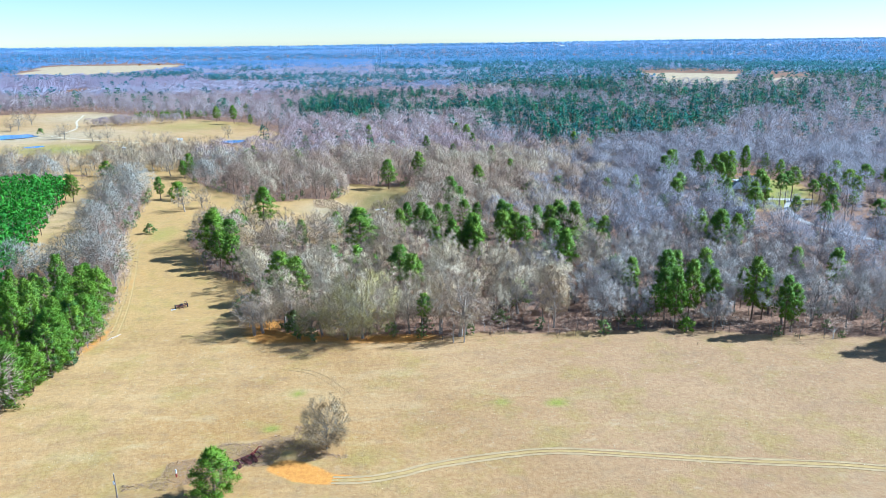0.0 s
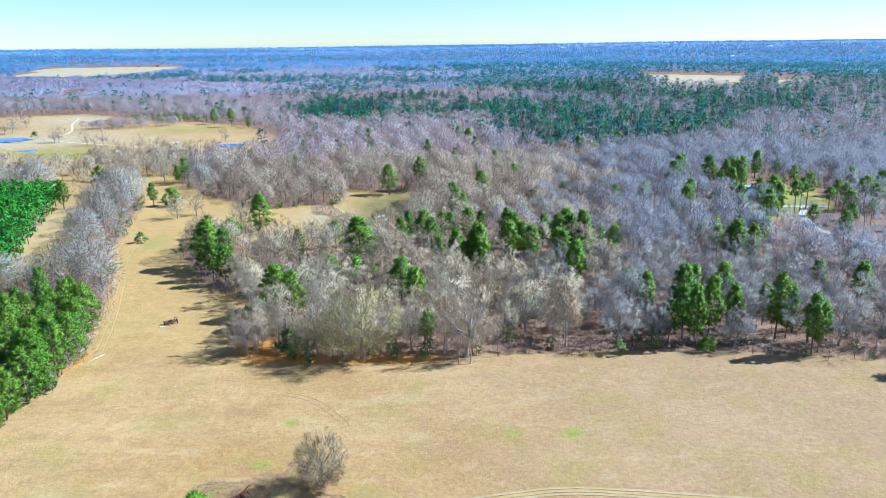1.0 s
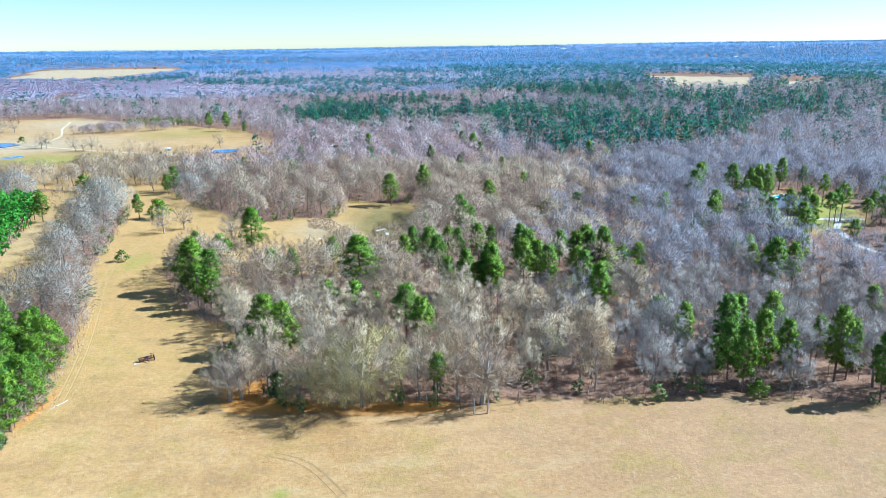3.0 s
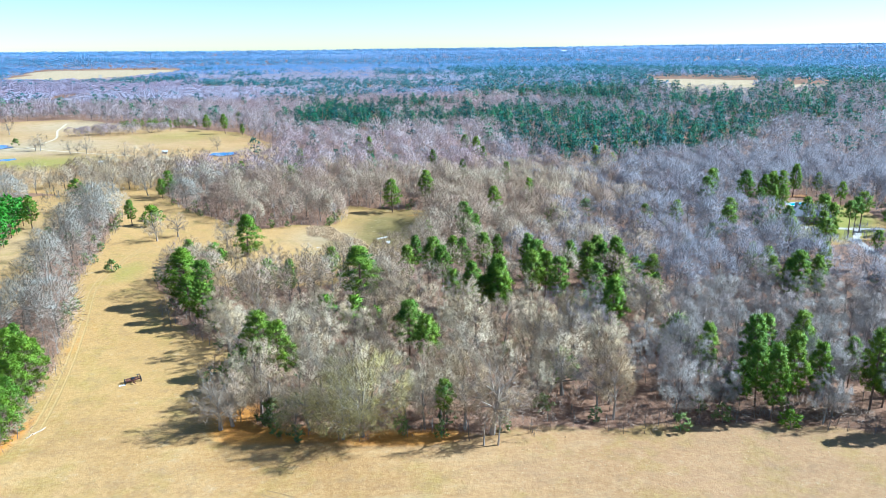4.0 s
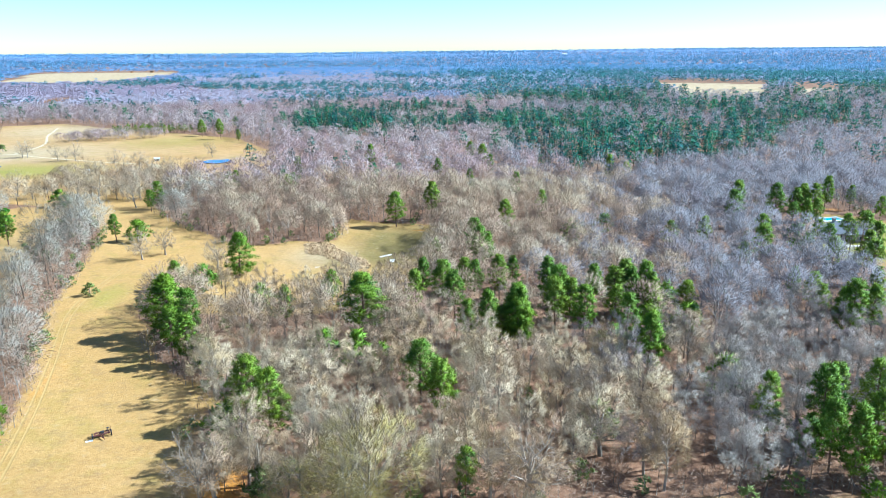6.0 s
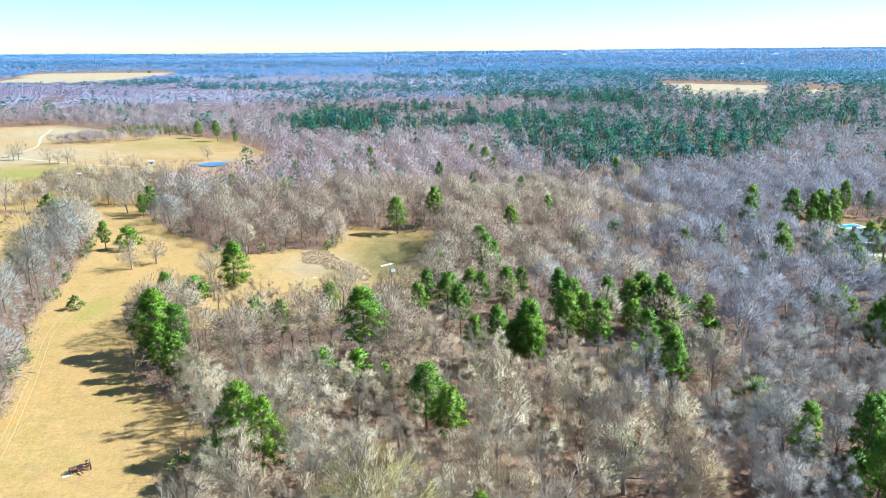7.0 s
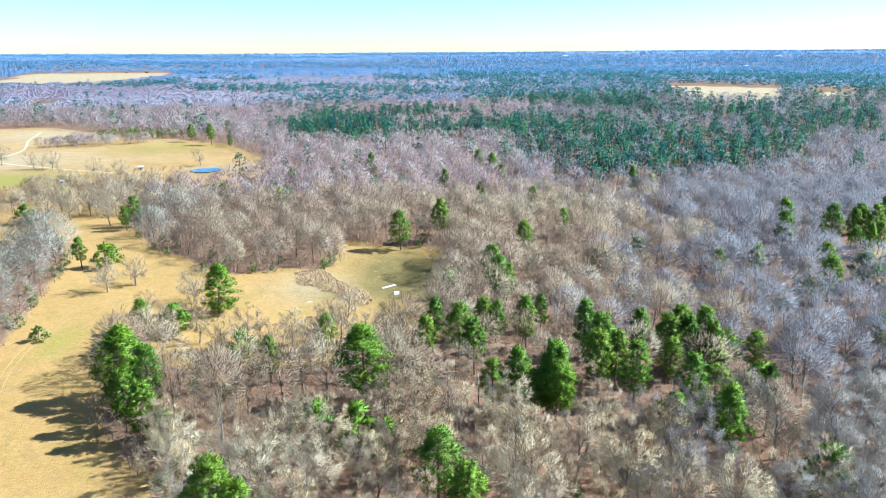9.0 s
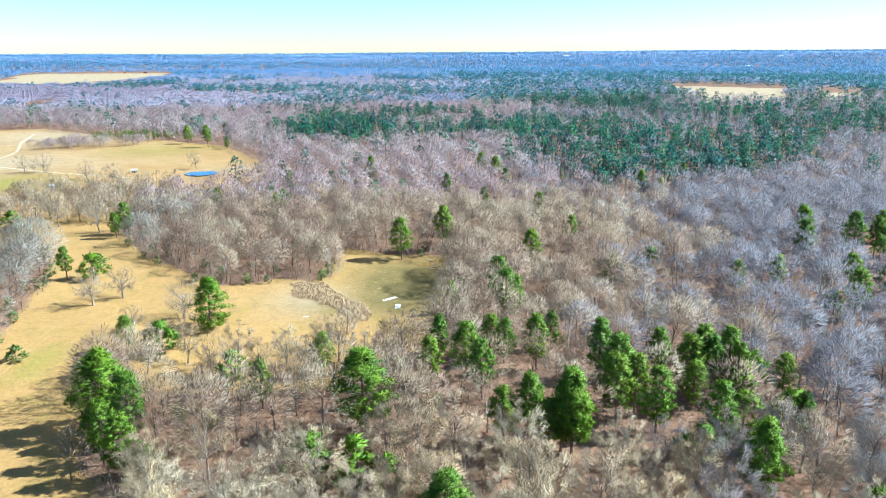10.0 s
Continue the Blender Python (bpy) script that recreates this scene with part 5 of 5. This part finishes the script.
def house(x, y, turn):
    top = base_at("house", x, y, turn, "large tan house with a dark grey hipped roof among pines", "house", sink=0.2)
    for (cx, cy, lx, ly, rise) in ((0, 0, 14, 9, 3.6), (5.5, -3.4, 6, 6.5, 2.8), (-5.5, -2.6, 5.5, 5.5, 2.6)):
        bm = bmesh.new()
        box(bm, (cx, cy, 1.6), (lx, ly, 3.2))
        wall = piece("wall", bm, M_WALL, top)
        bm = hip_roof(bmesh.new(), lx, ly, 3.2, rise)
        bmesh.ops.translate(bm, verts=bm.verts, vec=(cx, cy, 0.004 * cx))
        roof = piece("roof", bm, M_ROOF, top, "dark grey shingle roof")
        front = cy - ly / 2
        for k in range(int(lx // 3)):
            wx = cx - lx / 2 + 1.6 + 3 * k
            bm = bmesh.new()
            for sx, sz, a, b in ((-0.65, 0, 0.12, 1.5), (0.65, 0, 0.12, 1.5), (0, 0.75, 1.42, 0.12), (0, -0.75, 1.42, 0.12)):
                box(bm, (wx + sx, front - 0.05, 1.75 + sz), (a, 0.12, b))
            win = piece("window", bm, M_WHITE, top, "white window frame")
            bm = bmesh.new()
            box(bm, (wx, front - 0.02, 1.75), (1.2, 0.06, 1.4))
            piece("pane", bm, M_PANE, win)
    bm = bmesh.new()
    box(bm, (-2.5, 1.6, 6.2), (1.2, 0.9, 2.6), bevel=0.04)
    piece("chimney", bm, M_WALL, top)
    bm = bmesh.new()
    box(bm, (0.6, -4.55, 1.1), (1.1, 0.1, 2.1), bevel=0.02)
    piece("door", bm, M_POLE, top, "brown front door")
    bm = bmesh.new()
    for px in (-1.5, 0.0, 2.0):
        rod(bm, (px, -5.8, 0), (px, -5.8, 2.9), 0.12)
    box(bm, (0.3, -5.3, 3.0), (4.6, 1.6, 0.2), bevel=0.03)
    piece("porch", bm, M_WHITE, top, "white porch")


def pool(x, y, turn):
    top = base_at("swimming_pool", x, y, turn, "turquoise swimming pool with a pale concrete deck", "swimming pool", sink=-0.02)
    bm = bmesh.new()
    for cx, cy, sx, sy in ((0, -2.7, 11, 1.4), (0, 2.7, 11, 1.4), (-4.8, 0, 1.4, 4.0), (4.8, 0, 1.4, 4.0)):
        box(bm, (cx, cy, 0.12), (sx, sy, 0.3), bevel=0.03)
    piece("deck", bm, M_CONCRETE, top)
    bm = bmesh.new()
    box(bm, (0, 0, 0.02), (8.2, 4.0, 0.3))
    piece("water", bm, M_POOL, top, "clear turquoise water")


def gabled_building(name, x, y, turn, lx, ly, h, label, category, group="", roof=M_TIN, wall=M_WHITE):
    top = base_at(name, x, y, turn, label, category, group, sink=0.3)
    bm = bmesh.new()
    box(bm, (0, 0, h / 2), (lx, ly, h))
    piece("wall", bm, wall, top)
    piece("roof", hip_roof(bmesh.new(), lx, ly, h, ly * 0.28, 0.5, True), roof, top)
    bm = bmesh.new()
    box(bm, (0, -ly / 2 - 0.03, h * 0.4), (min(3.0, lx * 0.3), 0.1, h * 0.75), bevel=0.02)
    piece("door", bm, M_POLE, top)
    for sx in (-0.33, 0.33):
        bm = bmesh.new()
        box(bm, (sx * lx, -ly / 2 - 0.03, h * 0.55), (min(1.6, lx * 0.12), 0.1, h * 0.35))
        piece("window", bm, M_PANE, top)


def deer_stand(x, y):
    top = base_at("deer_stand", x, y, 0.4, "pale blue-grey hunting stand on tall legs between bare trees", "hunting stand")
    for sx in (-1, 1):
        for sy in (-1, 1):
            piece("leg", rod(bmesh.new(), (sx * 1.3, sy * 1.3, 0), (sx * 0.9, sy * 0.9, 5.0), 0.1), M_POLE, top)
    bm = bmesh.new()
    box(bm, (0, 0, 6.1), (2.2, 2.2, 2.2), bevel=0.04)
    piece("cabin", bm, M_TIN, top)
    piece("roof", hip_roof(bmesh.new(), 2.2, 2.2, 7.2, 0.7, 0.2), M_TIN, top)
    bm = bmesh.new()
    box(bm, (0, -1.1, 6.4), (1.2, 0.1, 0.6))
    piece("window", bm, M_PANE, top)
    bm = bmesh.new()
    for k in range(10):
        rod(bm, (-0.3, -1.4 - 0.05 * (10 - k), 0.5 * k + 0.3), (0.3, -1.4 - 0.05 * (10 - k), 0.5 * k + 0.3), 0.03, sides=5)
    for sx in (-0.3, 0.3):
        rod(bm, (sx, -1.95, 0), (sx, -1.4, 5.2), 0.04, sides=5)
    piece("ladder", bm, M_POLE, top)


# the field
ribbon("dirt_track", [(-9, 107.2), (-4, 106.7), (2, 107.6), (10, 110.3), (20, 112.1), (30, 112.6), (40, 111.2), (51, 109.2), (68, 105.8), (86.5, 102.1), (125, 92), (170, 80)], 0.6, M_TRACK,
       "two pale wheel ruts curving through the dry field", 0.05, (-0.85, 0.85))
ribbon("lane_track", [(-71, 174), (-74, 190), (-80, 214), (-88, 243), (-97, 275), (-99, 300), (-97, 325)], 0.55, M_LANE, "faint wheel ruts along the grass lane", 0.04, (-0.85, 0.85))
ribbon("field_rut", [(-8, 138), (-11, 143), (-14, 147.5), (-17.5, 150.8), (-22, 153)], 0.22, M_RUT, "short worn ruts in the dry field", 0.035, (-0.7, 0.7))
ribbon("track_verge", [(-9, 107.2), (-4, 106.7), (2, 107.6), (10, 110.3), (20, 112.1), (30, 112.6), (40, 111.2), (51, 109.2), (68, 105.8), (86.5, 102.1), (125, 92), (170, 80)], 0.75, M_LANE, "strip of greener grass between the ruts", 0.045)
hay_rake(-60.5, 202.5, 0.5)
disc_harrow(-24.8, 114.4, 0.62)
marker_post(-36.1, 110.5)
utility_pole(-44, 104.6, 5.0)
pale_log(-71.0, 179.4, 1.1, 3.0, 0.17, 0.0)
pale_log(-72.0, 177.4, 1.35, 2.0, 0.14, 1.0)
metal_sheet(-62.4, 200.9, 0.4, 1.4, 0.7, 0.02)

# dry pond in the glade
metal_sheet(-4.4, 341.4, 0.62, 6.2, 1.5, 0.0)
metal_sheet(-1.6, 333, 1.5, 6.2, 1.7, 0.0)
metal_sheet(-29, 322.5, 0.2, 1.6, 0.7, 0.0)

# yard
house(170.5, 323.5, -0.1)
pool(183.5, 350.5, 0.15)
# Building stands in for a dark patch between the trees, not a known building.
gabled_building("outbuilding", 148, 287.5, 0.1, 9, 6, 2.2, "low dark-roofed building added for a dark patch between bare trees", "outbuilding", roof=M_ROOF_DARK, wall=M_WALL)
ribbon("driveway", [(184, 309), (181, 303), (176, 296), (172, 284), (170, 272), (174, 260), (180, 247), (190, 236), (215, 222), (260, 205)], 2.6, M_GRAVEL, "pale gravel drive winding between pines", 0.06)
ribbon("front_walk", [(164, 313.5), (171, 312.5), (177, 309.5), (184, 307), (194, 306)], 2.6, M_GRAVEL, "pale paved strip before the house", 0.05)

# far meadow
patch("pond", -328, 640, 27, 15, 0.5, M_WATER, "blue farm pond in the meadow", 0.0, seed=5, level=-0.75)
patch("pond", -270.5, 569, 8, 5, 0.6, M_WATER, "small blue puddle in the meadow grass", 0.05, seed=6)
patch("pond", -122, 582, 10, 9, 0.3, M_WATER, "blue pond at the wood's edge", 0.0, seed=7, level=-0.7)
ribbon("meadow_track", [(-380, 590), (-330, 606), (-300, 622), (-286, 631), (-261, 615), (-225, 594), (-189, 576), (-150, 560)], 2.0, M_LANE2, "pale dirt road across the meadow", 0.06)
ribbon("meadow_track", [(-286, 631), (-284, 660), (-290, 695), (-312, 750), (-330, 812)], 2.0, M_LANE2, "pale dirt road across the meadow", 0.07)
deer_stand(-181, 506)
gabled_building("shed", -165, 584, 0.3, 3.2, 2.4, 2.2, "small white shed by the meadow", "shed")
for x, y, lx, turn in ((678, 2032, 40, 0.2), (890, 3768, 70, 0.0), (1067, 2259, 46, 0.3), (1702, 3236, 60, 0.1), (1640, 3250, 40, 0.4), (-608, 2781, 50, 0.0), (-640, 2115, 18, 0.1), (-690, 2108, 13, 0.5), (610, 2040, 30, 0.1)):
    gabled_building("farm_building", x, y, turn, 0.5 * lx, 0.22 * lx, 4.5, "long white-roofed farm building far off among woods" if x > 0 else "low brown farm building in a far field", "farm building", "far farm buildings", roof=M_TIN if x > 0 else M_ROOF, wall=M_WHITE if x > 0 else M_CLAY)

# bushes with leaves
r2 = np.random.default_rng(51)


def bush_kind(n, leaf, label, group):
    made = []
    for k in range(n):
        w, c, t, soft = pine_parts(r2, 4.0, 2.4, tufts=30, blades=26, blade=0.6, width=0.24, bottom=0.12, cone=0.75)
        made.append(tree_thing("bush", w, c, M_BARK, leaf, t, label, "bush", group, soft=soft))
    return Kind(made, 4.0)


BUSH = bush_kind(3, M_SHRUB, "rounded olive-green bush beside the grass", "olive bushes")
GREEN_BUSH = bush_kind(3, M_NEEDLE, "small bright green young pine among bare trees", "young pines")
for x, y, h in [(-98, 293, 4.5), (-107, 372, 6), (-95, 255, 4), (-24, 178, 6), (-20, 181, 5), (31, 178, 4), (63, 175, 3.5), (-300, 646, 6)]:
    BUSH.put(x, y, h)
for x, y, h in [(-63, 294.7, 9), (-165.3, 433, 9), (-105.4, 361.7, 9), (-41.4, 277.8, 8), (-55.9, 474.6, 8), (-92.8, 479.3, 8), (73.1, 258.9, 9),
                (79.4, 266.1, 8), (67.5, 244.7, 9), (54, 233.7, 8), (69.4, 342.8, 9), (86.8, 353.3, 8), (-56.3, 456.5, 9), (-49.7, 237.4, 7),
                (-18.7, 235.4, 9), (-10.6, 233.9, 9), (-4.6, 230.5, 7), (76.6, 243.7, 9), (37.9, 192.8, 8), (-33.6, 194.8, 9), (71.5, 209.2, 9),
                (74.6, 181.5, 8), (78, 166.5, 4), (148, 314.4, 9), (122, 302.1, 7)]:
    GREEN_BUSH.put(x, y, h)

# ---- dry grass, reeds and brush ----
def tussocks(name, label, category, x, y, h, blades, width, mat, r, base=0.0, lean=0.6):
    n = len(x)
    k = np.repeat(np.arange(n), blades)
    way = np.stack([r.normal(0, lean, n * blades), r.normal(0, lean, n * blades), np.ones(n * blades)], 1)
    root = np.stack([x[k] + r.normal(0, 0.12, n * blades) * h[k], y[k] + r.normal(0, 0.12, n * blades) * h[k], terrain(x[k], y[k]) + base - 0.03], 1)
    tri = slivers(r, root, way, h[k] * r.uniform(0.6, 1.2, n * blades), width * h[k])
    flip = np.cross(tri[:, 1] - tri[:, 0], tri[:, 2] - tri[:, 0])[:, 2] < 0
    tri[flip] = tri[flip][:, [0, 2, 1]]
    soft_n = np.tile(np.array([[0.0, 0.0, 1.0]]), (len(tri), 1)) + r.normal(0, 0.3, (len(tri), 3))
    soft_n /= np.linalg.norm(soft_n, axis=1, keepdims=True)
    m = tri_mesh(name, tri, r.uniform(0, 1, n)[k], [mat], None, soft_n)
    return tagged(new(name, m), label, category, kind="stuff")


M_STRAW = tinted("straw_tussocks", [(0.0, (0.38, 0.26, 0.13)), (0.4, (0.46, 0.33, 0.18)), (0.7, (0.58, 0.47, 0.30)), (0.9, (0.40, 0.31, 0.12)), (1.0, (0.38, 0.26, 0.13))])
sx_, sy_ = r2.uniform(-85, 130, 26000), r2.uniform(98, 180, 26000)
lump = np.sin(sx_ / 9 + 2 * np.sin(sy_ / 13)) + np.cos(sy_ / 7 + sx_ / 21) + r2.normal(0, 0.7, len(sx_))
ok = (signed(OPEN_MAIN, sx_, sy_) > 0.5) & (lump > 0.1)
tussocks("dry_grass", "tussocks of dry straw-coloured grass over the field", "grass", sx_[ok], sy_[ok], r2.uniform(0.12, 0.24, ok.sum()), 3, 0.5, M_STRAW, r2, 0.0, 1.6)
px_, py_ = r2.uniform(-60, 120, 9000), r2.uniform(100, 165, 9000)
heap = np.sin(px_ / 6.5 + 2.2 * np.sin(py_ / 5)) + np.cos(py_ / 4.1 + px_ / 15)
ok = (signed(OPEN_MAIN, px_, py_) > 1.5) & (heap > 1.25)
M_PALE = tinted("bleached_tufts", [(0.0, (0.58, 0.43, 0.22)), (0.5, (0.66, 0.51, 0.28)), (1.0, (0.54, 0.39, 0.19))])
tussocks("bleached_tufts", "bleached pale tufts strewn over the dry field", "grass", px_[ok], py_[ok], r2.uniform(0.12, 0.24, ok.sum()), 5, 0.35, M_PALE, r2, 0.0, 1.3)
# dry reeds on the bank of the pond bed
REED_BANK = [(-38, 352), (-29, 355), (-24, 350), (-20, 342), (-13, 335), (-9, 325), (-11, 319), (-16, 323), (-20, 328), (-27, 335), (-35, 340)]
qx2, qy2 = r2.uniform(-45, -6, 11000), r2.uniform(314, 356, 11000)
inb = signed(REED_BANK, qx2, qy2) + np.sin(qx2 * 0.9) * 0.8 > 0
tussocks("dry_reeds", "thick bank of dry tan reeds round the pond bed", "reeds", qx2[inb], qy2[inb], r2.uniform(0.5, 1.2, inb.sum()), 7, 0.16, M_DRY, r2, 0.0, 0.7)
M_WEED = tinted("dead_weeds", [(0.0, (0.40, 0.255, 0.15)), (0.5, (0.48, 0.32, 0.20)), (1.0, (0.33, 0.20, 0.12))])
# brown brush under the lone tree
BRUSH = [(-44, 107), (-37, 115), (-33, 120), (-23, 122), (-17, 126), (-12, 123), (-8, 114), (-11, 114), (-18, 115.5), (-27, 110.5), (-37, 106)]
qx3, qy3 = r2.uniform(-47, -3, 22000), r2.uniform(104, 128, 22000)
inb = (signed(BRUSH, qx3, qy3) + np.sin(qx3 * 0.8) + np.cos(qy3 * 1.1) > 0.3)
tussocks("dry_weeds", "pinkish-brown dead weeds round the old implement", "weeds", qx3[inb], qy3[inb], r2.uniform(0.2, 0.45, inb.sum()), 8, 0.09, M_WEED, r2, 0.0, 1.1)
